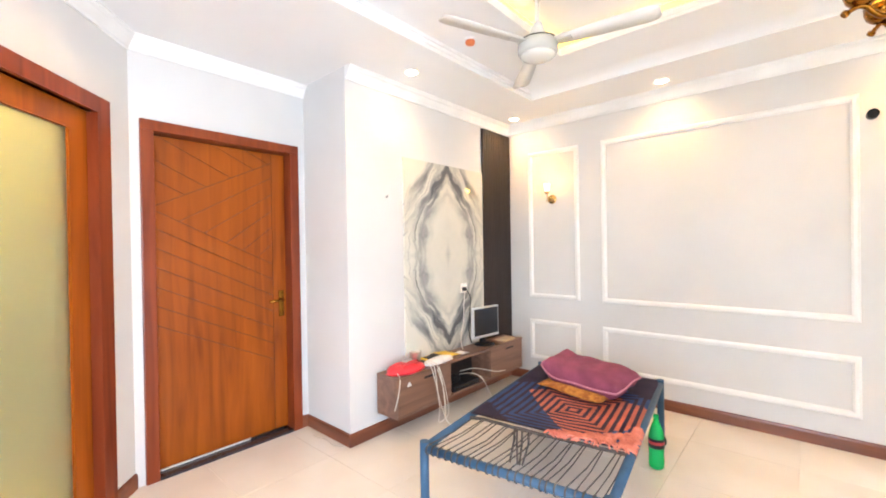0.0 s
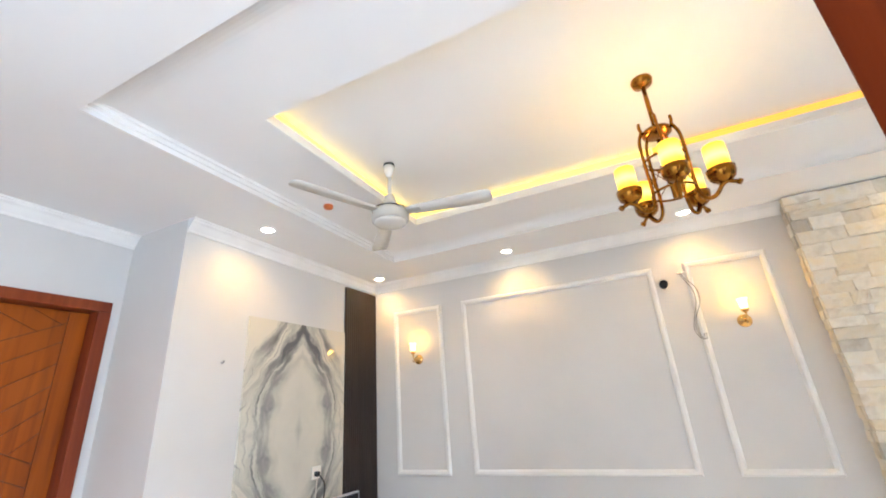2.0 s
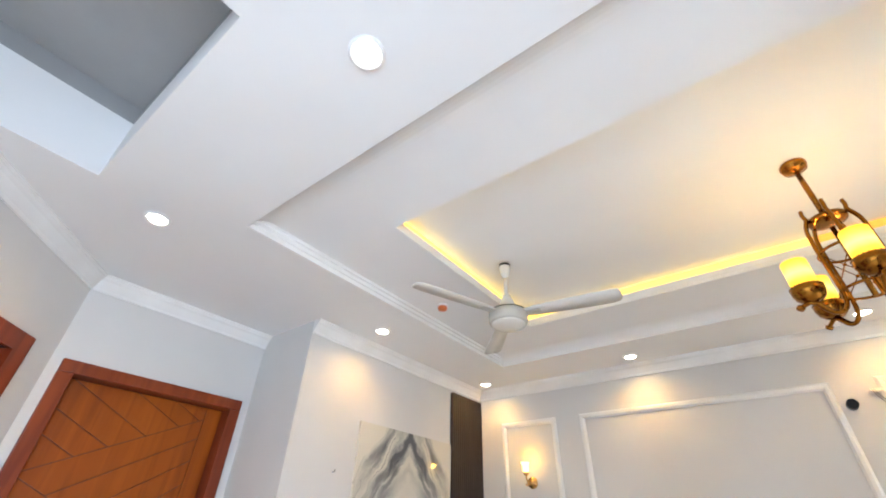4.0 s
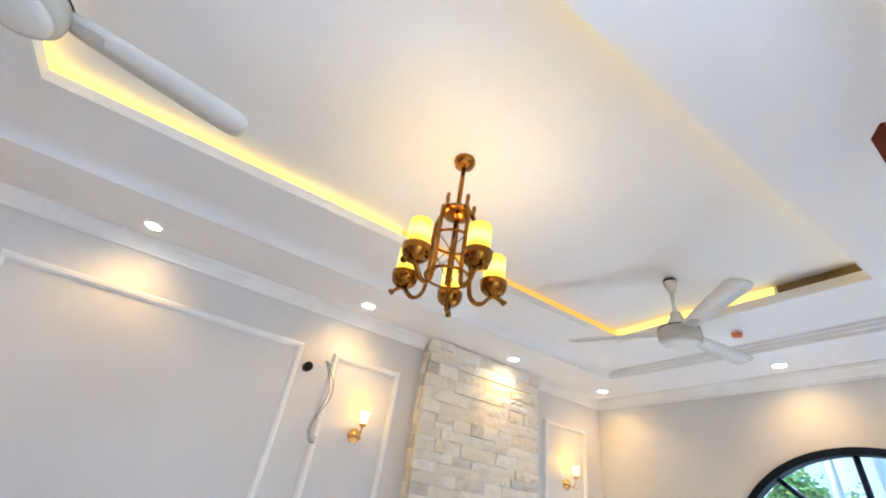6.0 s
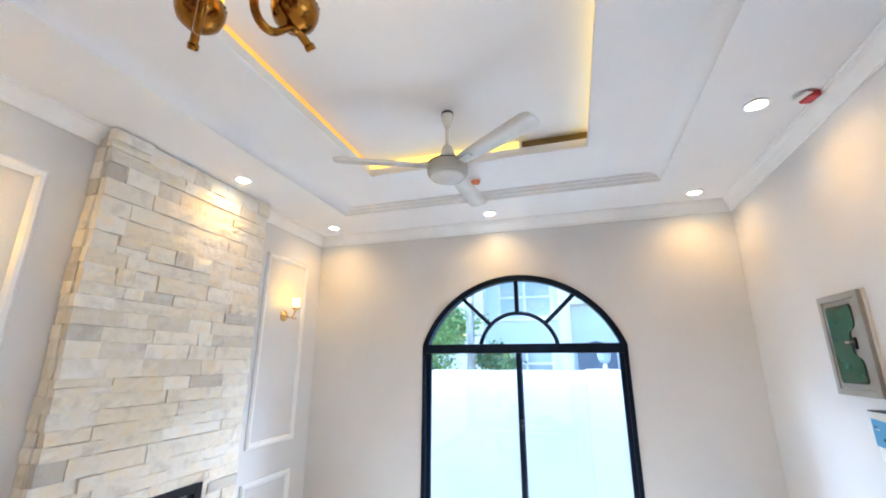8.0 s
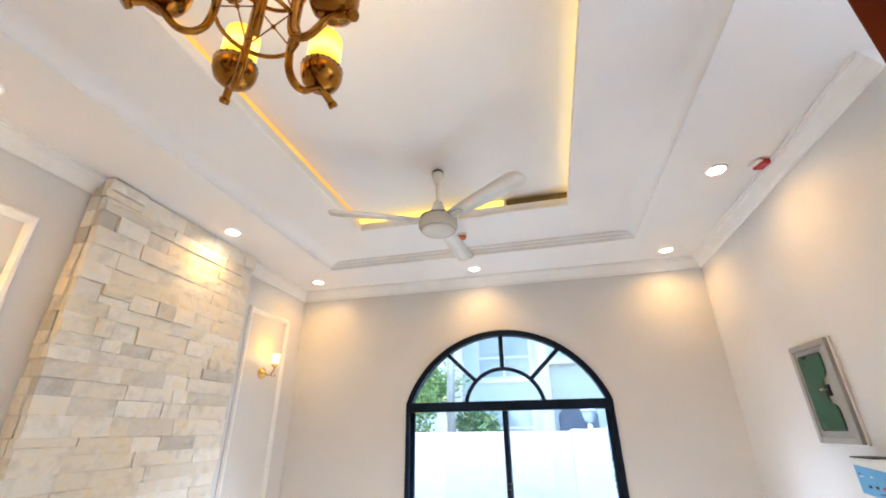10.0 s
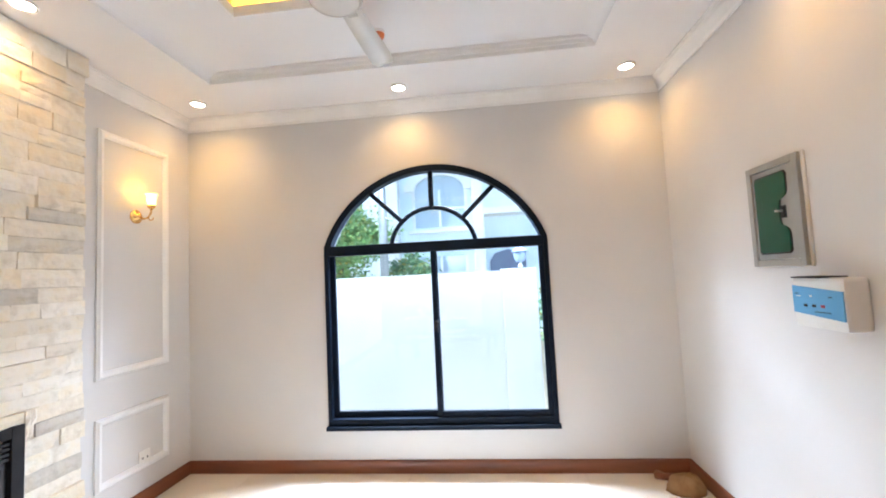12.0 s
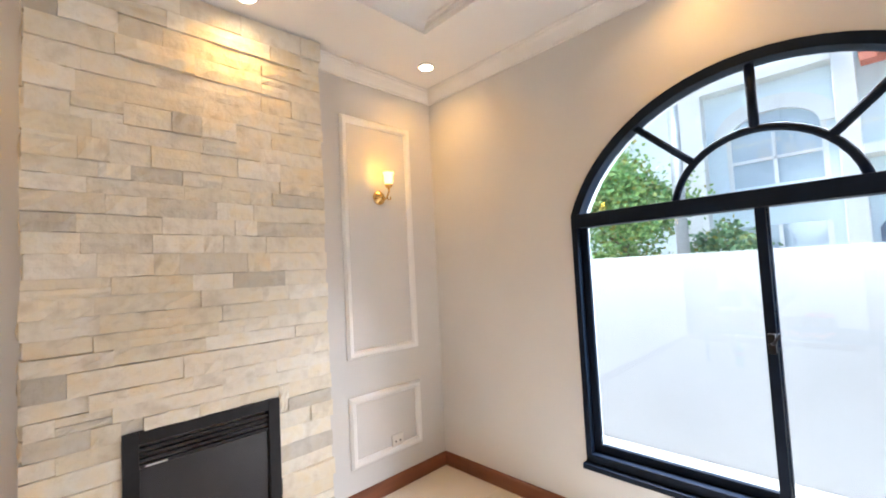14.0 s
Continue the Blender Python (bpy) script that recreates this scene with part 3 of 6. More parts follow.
# window wall with an arched opening
WY0, WY1, WZ0, WZS, WZT = 1.545, 3.202, 0.308, 1.645, 2.225
WC, WH = (WY0 + WY1) / 2, (WY1 - WY0) / 2
WR = (WH ** 2 + (WZT - WZS) ** 2) / (2 * (WZT - WZS))
WCZ = WZT - WR


def arch_z(y, r=WR, cz=WCZ):
    return cz + math.sqrt(max(r * r - (y - WC) ** 2, 0))


def arc(radius, cz, half, steps=28):
    """Points of an arch from its right springing to its left one, as (y, z)."""
    a = math.asin(min(1, half / radius))
    return [(WC + radius * math.sin(-a + 2 * a * k / steps), cz + radius * math.cos(-a + 2 * a * k / steps)) for k in range(steps + 1)]


bm = bmesh.new()
box(bm, PX, PX + 0.2, SY - 0.2, WY0, 0, Z1)
box(bm, PX, PX + 0.2, WY1, 4.5, 0, Z1)
box(bm, PX, PX + 0.2, WY0, WY1, 0, WZ0)
curve = arc(WR, WCZ, WH)
prism(bm, curve + [(WY1, Z1), (WY0, Z1)], PX, PX + 0.2, "x")
setting("wall_east", bm, PAINT, "pale painted wall with an arched window", "wall")

# crown moulding, recess cornice and skirting
CROWN = [(0, Z1), (0, Z1 - 0.092), (0.012, Z1 - 0.092), (0.015, Z1 - 0.076), (0.026, Z1 - 0.058), (0.040, Z1 - 0.034), (0.053, Z1 - 0.022), (0.056, Z1 - 0.012), (0.064, Z1 - 0.010), (0.064, Z1)]
SX0, SX1, SFY = 1.765, 2.945, 4.198                # stone chimney breast


def run(name, profile, a, b, out, material, label):
    tagged(setting(name, sweep(bmesh.new(), profile, a, b, out), material, label, "moulding" if "crown" in name or "cornice" in name else "skirting"))


q = C0 + D * 1.62
for name, a, b, out in (("trim_crown_north_1", (NX, NY), (SX0, NY), (0, -1)), ("trim_crown_north_2", (SX1, NY), (PX, NY), (0, -1)), ("trim_crown_east", (PX, SY), (PX, NY), (-1, 0)),
                        ("trim_crown_south", (EX, SY), (PX, SY), (0, 1)), ("trim_crown_feature", (NX, RETURN_Y), (NX, NY), (1, 0)),
                        ("trim_crown_west", (DOOR_X, 1.03), (DOOR_X, RETURN_Y), (1, 0)), ("trim_crown_slanted", C0, q, DN)):
    run(name, CROWN, a, b, out, WHITE, "white stepped crown moulding under the ceiling")
CORNICE = [(0, Z2), (0, Z1 - 0.006), (0.012, Z1 - 0.006), (0.012, Z1 + 0.020), (0.020, Z1 + 0.023), (0.020, Z1 + 0.045), (0.032, Z1 + 0.048), (0.032, Z2)]
for i, (a, b, out) in enumerate((((R1[0], R1[2]), (R1[0], R1[3]), (1, 0)), ((R1[1], R1[2]), (R1[1], R1[3]), (-1, 0)))):
    run("trim_cornice_%d" % (i + 1), CORNICE, a, b, out, WHITE, "white ribbed cornice along the ceiling recess")
COVE = [(0, Z2), (0, Z1)] + [(0.11 - 0.11 * math.cos(k * math.pi / 16), Z1 + (Z2 - Z1) * math.sin(k * math.pi / 16)) for k in range(1, 9)]
for i, (y, out) in enumerate(((R1[2], (0, 1)), (R1[3], (0, -1)))):
    run("trim_cornice_cove_%d" % (i + 1), COVE, (R1[0] + 0.002, y), (R1[1] - 0.002, y), out, CEIL, "white plaster cove along the ceiling recess")
LIP = [(0.0, 2.839), (0.0, Z2 - 0.006), (0.012, Z2 - 0.006), (0.012, Z2 + 0.012), (0.006, Z2 + 0.02), (0.006, 2.839)]
for i, (a, b, out) in enumerate((((R2[0], R2[3]), (R2[1], R2[3]), (0, -1)), ((R2[0], R2[2]), (R2[0], R2[3]), (1, 0)), ((R2[1], R2[2]), (R2[1], R2[3]), (-1, 0)))):
    run("trim_cornice_lip_%d" % (i + 1), LIP, a, b, out, WHITE, "white lip of the lit cove")
BASE = [(0, 0), (0.014, 0), (0.014, 0.075), (0.010, 0.088), (0.004, 0.092), (0, 0.092)]
BLK = "red-brown wooden skirting board"
for name, a, b, out, m in (("baseboard_north_1", (NX + 0.014, NY), (SX0 - 0.01, NY), (0, -1), SKIRT_X), ("baseboard_north_2", (SX1 + 0.01, NY), (PX - 0.014, NY), (0, -1), SKIRT_X),
                           ("baseboard_east", (PX, SY + 0.014), (PX, NY), (-1, 0), SKIRT), ("baseboard_south", (EX, SY), (PX, SY), (0, 1), SKIRT_X),
                           ("baseboard_feature", (NX, RETURN_Y - 0.014), (NX, NY), (1, 0), SKIRT), ("baseboard_return", (DOOR_X, RETURN_Y), (NX, RETURN_Y), (0, -1), SKIRT_X),
                           ("baseboard_west_1", (DOOR_X, DY1 + 0.062), (DOOR_X, RETURN_Y - 0.014), (1, 0), SKIRT), ("baseboard_slanted", C0, C0 + D * 0.195, DN, SKIRT)):
    run(name, BASE, a, b, out, m, BLK)


# ---------------------------------------------------------------- wooden door with chevron grooves
def cut(poly, a, b):
    """Splits a convex outline by the line through a and b: left part, right part."""
    def side(p):
        return (b[0] - a[0]) * (p[1] - a[1]) - (b[1] - a[1]) * (p[0] - a[0])
    left, right = [], []
    for p, q_ in zip(poly, poly[1:] + poly[:1]):
        s, t = side(p), side(q_)
        if s >= 0:
            left.append(p)
        if s <= 0:
            right.append(p)
        if s * t < 0:
            k = s / (s - t)
            x = (p[0] + k * (q_[0] - p[0]), p[1] + k * (q_[1] - p[1]))
            left.append(x)
            right.append(x)
    return left, right


def many_cuts(poly, lines):
    out, rest = [], poly
    for a, b in lines:
        left, right = cut(rest, a, b)
        if len(left) > 2:
            out.append(left)
        rest = right
        if len(rest) < 3:
            break
    if len(rest) > 2:
        out.append(rest)
    return out


def shrunk(poly, d):
    """The outline moved inwards by d on every side."""
    area = sum(p[0] * q_[1] - q_[0] * p[1] for p, q_ in zip(poly, poly[1:] + poly[:1]))
    out, n = [], len(poly)
    lines = []
    for p, q_ in zip(poly, poly[1:] + poly[:1]):
        e = Vector((q_[0] - p[0], q_[1] - p[1]))
        if e.length < 1e-5:
            continue
        nn = Vector((-e.y, e.x)).normalized() * (1 if area > 0 else -1)
        lines.append((Vector(p) + nn * d, e))
    for (p, e), (p2, e2) in zip(lines[-1:] + lines[:-1], lines):
        den = e.x * e2.y - e.y * e2.x
        if abs(den) < 1e-9:
            continue
        k = ((p2.x - p.x) * e2.y - (p2.y - p.y) * e2.x) / den
        out.append(tuple(p + e * k))
    return out


door = tagged(new("door_1"), "closed orange-brown wooden door with chevron grooves in a red-brown jamb", "door", "", "structure")
door.location = (DOOR_X, (DY0 + DY1) / 2, 0)
for name, b4 in (("jamb", (DY0 - 0.06, DY0 + 0.012, 0, DZ)), ("jamb", (DY1 - 0.012, DY1 + 0.06, 0, DZ)), ("door_head", (DY0 - 0.06, DY1 + 0.06, DZ, DZ + 0.066))):
    part(name, boxed(DOOR_X - 0.14, DOOR_X + 0.022, *b4, r=0.006), JAMB, door, "red-brown wooden jamb")
LX = DOOR_X - 0.075
leaf = part("door_leaf", boxed(LX - 0.035, LX, DY0 + 0.014, DY1 - 0.014, 0.03, DZ - 0.004), GROOVE, door, "orange veneered leaf")
part("threshold", boxed(DOOR_X - 0.2, DOOR_X + 0.02, DY0 + 0.012, DY1 - 0.012, -0.003, 0.016, r=0.003), GRANITE, door, "dark granite threshold")
# white strip added to paint the light that leaks under the door
part("light_leak_strip", boxed(LX, LX + 0.009, DY0 + 0.016, DY0 + 0.60, 0.019, 0.029), PLASTIC, leaf, "white strip standing in for light leaking under the leaf")
W, Hh = DY1 - DY0 - 0.028, DZ - 0.034


def uv(u, v):
    return (DY0 + 0.014 + u * W, 0.03 + (1 - v) * Hh)


rect = [uv(0, 1), uv(1, 1), uv(1, 0), uv(0, 0)]
main, stile = cut(rect, uv(0.88, 1), uv(0.88, 0))
if max(p[0] for p in main) > max(p[0] for p in stile):
    main, stile = stile, main
above, below = cut(main, uv(0, 0.215), uv(0.88, 0.035))
if max(p[1] for p in above) < max(p[1] for p in below):
    above, below = below, above
wedge, lower = cut(below, uv(0, 0.222), uv(0.88, 0.40))
if sum(p[1] for p in wedge) / len(wedge) < sum(p[1] for p in lower) / len(lower):
    wedge, lower = lower, wedge
planks = [stile]
planks += many_cuts(above, [(uv(0.5, -0.03), uv(0.9, 0.05)), (uv(0.3, -0.02), uv(0.8, 0.08)), (uv(0.08, 0.01), uv(0.6, 0.115)), (uv(0, 0.07), uv(0.5, 0.17)), (uv(0, 0.13), uv(0.3, 0.19))])
planks += many_cuts(wedge, [(uv(0.17, 0.255), uv(0.88, 0.088)), (uv(0.34, 0.29), uv(0.88, 0.148)), (uv(0.5, 0.322), uv(0.88, 0.207)), (uv(0.63, 0.348), uv(0.88, 0.265)), (uv(0.75, 0.373), uv(0.88, 0.325))])
planks += many_cuts(lower, [(uv(0, 0.275 + k * 0.058), uv(0.88, 0.455 + k * 0.058)) for k in range(6)])
for poly in planks:
    small = shrunk(poly, 0.0022)
    if len(small) > 2:
        part("plank", prism(bmesh.new(), small, LX - 0.002, LX + 0.005, "x"), DOORWOOD, leaf)
handle = part("door_handle", boxed(LX + 0.004, LX + 0.013, DY1 - 0.078, DY1 - 0.036, 0.90, 1.10, r=0.004), BRASS, door, "aged brass lever handle")
part("lever", tube(bmesh.new(), [(LX + 0.012, DY1 - 0.057, 1.03), (LX + 0.045, DY1 - 0.057, 1.03), (LX + 0.055, DY1 - 0.07, 1.03), (LX + 0.055, DY1 - 0.17, 1.025)], 0.009), BRASS, handle)

# ---------------------------------------------------------------- glazed door in the slanted wall
gdoor = tagged(new("door_2"), "red-brown wooden door with a tall frosted glass pane", "door", "", "structure")
gdoor.location = (*(C0 + D * 0.8), 0)
for name, b6 in (("jamb", (GS0 - 0.09, GS0 + 0.01, -0.17, 0.022, 0, GZ)), ("jamb", (GS1 - 0.01, GS1 + 0.09, -0.17, 0.022, 0, GZ)), ("door_head", (GS0 - 0.09, GS1 + 0.09, -0.17, 0.022, GZ, GZ + 0.085))):
    part(name, slanted(bmesh.new(), *b6), JAMB, gdoor)
part("stile", slanted(bmesh.new(), GS0 + 0.014, GS0 + 0.135, -0.07, -0.03, 0.01, GZ), DOORWOOD, gdoor)
part("stile", slanted(bmesh.new(), GS1 - 0.135, GS1 - 0.014, -0.07, -0.03, 0.01, GZ), DOORWOOD, gdoor)
part("rail", slanted(bmesh.new(), GS0 + 0.135, GS1 - 0.135, -0.07, -0.03, GZ - 0.12, GZ), DOORWOOD, gdoor)
part("rail", slanted(bmesh.new(), GS0 + 0.135, GS1 - 0.135, -0.07, -0.03, 0.01, 0.16), DOORWOOD, gdoor)
part("pane", slanted(bmesh.new(), GS0 + 0.135, GS1 - 0.135, -0.054, -0.046, 0.16, GZ - 0.12), FROST, gdoor, "frosted glass pane lit warm from behind")

# ---------------------------------------------------------------- entrance door, standing open
edoor = tagged(new("door_3"), "open dark mahogany entrance door standing into the room", "door", "", "structure")
edoor.location = (1.72, 0.40, 0)
for name, b6 in (("jamb", (EX - 0.03, EX + 0.14, 0.34, 0.43, 0, 2.2)), ("jamb", (EX - 0.03, EX + 0.14, -0.75, -0.66, 0, 2.2)), ("door_head", (EX - 0.03, EX + 0.14, -0.75, 0.43, 2.2, 2.28))):
    part(name, boxed(*b6, r=0.005), JAMB, edoor)
h0, h1 = Vector((1.678, 0.42)), Vector((1.005, 1.396))
al = (h1 - h0).normalized()
ac = Vector((-al.y, al.x))


def leaf_block(a, b, t0, t1, z0, z1):
    o = [h0 + al * a + ac * t0, h0 + al * b + ac * t0, h0 + al * b + ac * t1, h0 + al * a + ac * t1]
    m = prism(bmesh.new(), [(v.x, v.y) for v in o], z0, z1, "z")
    bmesh.ops.bevel(m, geom=list(m.edges), offset=0.003, segments=1, affect="EDGES")
    return m


ln = (h1 - h0).length
eleaf = part("door_leaf", leaf_block(0, ln, -0.020, 0.020, 0.012, 2.168), LEAFWOOD, edoor)
for z0, z1 in ((0.2, 0.85), (1.0, 2.0)):
    for t0, t1 in ((-0.029, -0.021), (0.021, 0.029)):
        part("raised_panel", leaf_block(0.16, ln - 0.16, t0, t1, z0, z1), LEAFWOOD, eleaf)

# ---------------------------------------------------------------- arched window
win = tagged(new("window_1"), "dark aluminium arched window with two sliding panes and a fanlight", "window", "", "structure")
win.location = (PX + 0.08, WC, WZ0)
FX0, FX1 = PX - 0.012, PX + 0.07


def band(points, width):
    """A curved bar that follows points (y, z), of that width towards their centre."""
    b = bmesh.new()
    cy, cz = WC, WCZ
    inner = []
    for y, z in points:
        v = Vector((cy - y, cz - z)).normalized() * width
        inner.append((y + v.x, z + v.y))
    rows = [[b.verts.new((x, y, z)) for y, z in pts] for pts, x in ((points, FX0), (inner, FX0), (inner, FX1), (points, FX1))]
    for r0, r1 in zip(rows, rows[1:] + rows[:1]):
        for k in range(len(points) - 1):
            b.faces.new((r0[k], r0[k + 1], r1[k + 1], r1[k]))
    for k in (0, -1):
        b.faces.new([r[k] for r in rows])
    bmesh.ops.recalc_face_normals(b, faces=b.faces)
    return b


part("window_frame", band(curve, 0.045), ALU, win, "dark arched outer bar")
part("window_frame", boxed(FX0, FX1, WY0, WY0 + 0.032, WZ0 + 0.03, WZS, r=0.004), ALU, win)
part("window_frame", boxed(FX0, FX1, WY1 - 0.032, WY1, WZ0 + 0.03, WZS, r=0.004), ALU, win)
part("bottom_track", boxed(FX0 - 0.004, FX1, WY0 + 0.032, WY1 - 0.032, WZ0 + 0.03, WZ0 + 0.075, r=0.003), ALU, win)
part("window_sill", boxed(FX0 - 0.03, FX1, WY0 - 0.008, WY1 + 0.008, WZ0, WZ0 + 0.028, r=0.004), ALU, win)
part("transom", boxed(FX0 - 0.006, FX1, WY0 + 0.032, WY1 - 0.032, 1.578, 1.652, r=0.004), ALU, win)
for y0, y1, x in ((WC - 0.022, WY1 - 0.032, 0.03), (WY0 + 0.032, WC + 0.022, 0.0)):
    sash = part("sash", boxed(FX0 + 0.012 + x, FX0 + 0.036 + x, y0, y0 + 0.036, WZ0 + 0.075, 1.578, r=0.003), ALU, win)
    part("sash_stile", boxed(FX0 + 0.012 + x, FX0 + 0.036 + x, y1 - 0.036, y1, WZ0 + 0.075, 1.578, r=0.003), ALU, sash)
    part("sash_rail", boxed(FX0 + 0.012 + x, FX0 + 0.036 + x, y0 + 0.036, y1 - 0.036, WZ0 + 0.075, WZ0 + 0.118, r=0.003), ALU, sash)
    pane = part("pane", boxed(FX0 + 0.022 + x, FX0 + 0.026 + x, y0 + 0.036, y1 - 0.036, WZ0 + 0.118, 1.578), GLASS, sash)
    pane.visible_shadow = False
half_in, rise_in = 0.315, 0.255
RI = (half_in ** 2 + rise_in ** 2) / (2 * rise_in)
inner_arc = arc(RI, 1.907 - RI, half_in, 18)
bm = bmesh.new()
tube(bm, [(PX + 0.028, y, z) for y, z in inner_arc], 0.017, 8)
part("inner_arch", bm, ALU, win)
for (ya, za), (yb, zb) in (((WC, 1.905), (WC, WZT - 0.04)), ((2.595, 1.808), (2.885, 2.085)), ((2.155, 1.808), (1.865, 2.085))):
    part("glazing_bar", tube(bmesh.new(), [(PX + 0.028, ya, za), (PX + 0.028, yb, zb)], 0.019, 6), ALU, win)
fan = prism(bmesh.new(), [(y, min(z, arch_z(y) - 0.02)) for y, z in arc(WR - 0.02, WCZ, WH - 0.04)] + [(WY1 - 0.05, 1.652), (WY0 + 0.05, 1.652)], PX + 0.027, PX + 0.031, "x")
pane = part("pane", fan, GLASS, win, "clear fanlight glass")
pane.visible_shadow = False
latch = part("latch", boxed(FX0 - 0.012, FX0 + 0.014, WC - 0.012, WC + 0.012, 0.99, 1.07, r=0.003), BLACK, win, "black crescent latch")
part("latch_arm", tube(bmesh.new(), [(FX0 - 0.012, WC, 1.03), (FX0 - 0.03, WC - 0.01, 1.035), (FX0 - 0.03, WC - 0.03, 1.075)], 0.006), BLACK, latch)


# ---------------------------------------------------------------- panelled wall
def moulding_panel(x0, x1, z0, z1):
    """A rectangular frame of mitred white moulding on the panelled wall."""
    ob = thing("wall_panel_moulding", ((x0 + x1) / 2, NY, z0), "white rectangular picture-frame moulding on a pale grey wall", "wall moulding", "moulding panels")
    w = 0.046
    prof = [(0, 0), (0, 0.010), (0.008, 0.016), (0.014, 0.022), (0.032, 0.020), (0.040, 0.012), (w, 0.006), (w, 0)]
    o, i = [(x0, z0), (x1, z0), (x1, z1), (x0, z1)], None
    for k in range(4):
        a, b = Vector(o[k]), Vector(o[(k + 1) % 4])
        al_ = (b - a).normalized()
        inn = Vector((-al_.y, al_.x))
        bm_ = bmesh.new()
        ends = []
        for p, sgn in ((a, 1), (b, -1)):
            ends.append([bm_.verts.new(((p + inn * u + al_ * u * sgn).x, NY - h, (p + inn * u + al_ * u * sgn).y)) for u, h in prof])
        n = len(prof)
        for j in range(n):
            bm_.faces.new((ends[0][j], ends[0][(j + 1) % n], ends[1][(j + 1) % n], ends[1][j]))
        bm_.faces.new(ends[0][::-1])
        bm_.faces.new(ends[1])
        bmesh.ops.recalc_face_normals(bm_, faces=bm_.faces)
        part("moulding_strip", bm_, WHITE, ob)
    return ob


for x0, x1 in ((-1.656, -1.108), (-0.892, 0.812), (1.032, 1.586), (3.124, 3.68)):
    moulding_panel(x0, x1, 0.875, 2.39)
    moulding_panel(x0, x1, 0.232, 0.648)


def sconce():
    """Wall light: round brass plate, curved arm, cup and a lit tulip glass. Built at the origin, off a wall in +y."""
    ob = thing("wall_sconce", (0, 0, 0), "brass wall light with a curved arm and lit frosted tulip glass", "wall lamp", "wall lights on the panelled wall")
    part("back_plate", lathe(bmesh.new(), [(0.046, 0), (0.046, 0.008), (0.040, 0.014), (0.022, 0.018), (0.018, 0.030), (0.006, 0.036)], sides=24, axis="-y"), GOLD, ob)
    pts = [(0, -0.03, 0), (0, -0.06, -0.018), (0, -0.09, -0.012), (0, -0.112, 0.02), (0, -0.115, 0.05)]
    part("arm", tube(bmesh.new(), pts, [0.008, 0.007, 0.006, 0.006, 0.007]), GOLD, ob)
    part("scroll", tube(bmesh.new(), [(0, -0.09, -0.012), (0, -0.105, -0.03), (0, -0.125, -0.028), (0, -0.128, -0.012)], 0.004), GOLD, ob)
    part("cup", lathe(bmesh.new(), [(0.008, 0.045), (0.02, 0.052), (0.026, 0.066), (0.024, 0.07)], at=(0, -0.115, 0)), GOLD, ob)
    part("shade", lathe(bmesh.new(), [(0.014, 0.07), (0.024, 0.080), (0.028, 0.098), (0.025, 0.116), (0.029, 0.132), (0.037, 0.144), (0.035, 0.146), (0.022, 0.136)], at=(0, -0.115, 0)), TULIP, ob, "lit frosted tulip glass")
    return ob


place(sconce(), [pose(-1.385, NY, 1.885), pose(1.325, NY, 1.885), pose(3.405, NY, 1.885)])


def socket(at, out, group):
    """White double socket plate, out being '-y' or 'x'."""
    x, y, z = at
    ob = thing("wall_socket", at, "white plastic wall socket plate", "socket", group)
    if out == "-y":
        part("plate", boxed(x - 0.045, x + 0.045, y - 0.012, y, z - 0.045, z + 0.045, r=0.004), PLASTIC, ob)
        for dx in (-0.018, 0.018):
            part("pin_hole", boxed(x + dx - 0.004, x + dx + 0.004, y - 0.0135, y - 0.011, z - 0.006, z + 0.006), BLACK, ob)
    else:
        part("plate", boxed(x, x + 0.012, y - 0.045, y + 0.045, z - 0.045, z + 0.045, r=0.004), PLASTIC, ob)
        part("switch_rocker", boxed(x + 0.012, x + 0.018, y + 0.008, y + 0.032, z - 0.02, z + 0.02, r=0.003), PLASTIC, ob)
    return ob


socket((3.47, NY, 0.30), "-y", "sockets")

stub = thing("conduit_stub", (0.87, NY, 2.235), "black round cable outlet sticking out of the wall", "cable outlet")
part("sleeve", lathe(bmesh.new(), [(0.030, 0), (0.030, 0.06), (0.026, 0.066), (0.024, 0.05)], at=(0.87, NY, 2.235), axis="-y"), BLACK, stub)

def smoothed(points, steps=5):
    """A soft curve through the points."""
    out, last = [], len(points) - 1
    for i in range(last):
        p0, p1, p2, p3 = (Vector(points[max(0, min(last, i + k))]) for k in (-1, 0, 1, 2))
        for s in range(steps):
            t = s / steps
            out.append(0.5 * ((2 * p1) + (p2 - p0) * t + (2 * p0 - 5 * p1 + 4 * p2 - p3) * t * t + (3 * p1 - p0 - 3 * p2 + p3) * t ** 3))
    return out + [Vector(points[-1])]


wire = thing("hanging_wires", (1.0, NY, 2.30), "loose dark electrical wires hanging from a wall bracket", "wires")
part("bracket", boxed(0.985, 1.045, NY - 0.02, NY, 2.30, 2.316, r=0.003), PLASTIC, wire)
for dx, sag in ((0.0, 0.02), (0.012, 0.035)):
    part("wire", tube(bmesh.new(), smoothed([(0.995 + dx, NY - 0.015, 2.32), (1.005 + dx, NY - 0.03, 2.27), (1.032 + dx + sag, NY - 0.03, 2.17), (1.036 + dx + sag, NY - 0.028, 2.07), (1.02 + dx, NY - 0.026, 1.96), (0.996 + dx, NY - 0.026, 1.87), (0.992 + sag, NY - 0.026, 1.81), (1.022 + sag, NY - 0.026, 1.785), (1.03 + sag, NY - 0.026, 1.83)]), 0.0021, 6), CABLEDARK, wire)

# ---------------------------------------------------------------- stone chimney breast and fireplace
FPX0, FPX1, FPZ0, FPZ1 = 2.04, 2.66, 0.14, 0.80
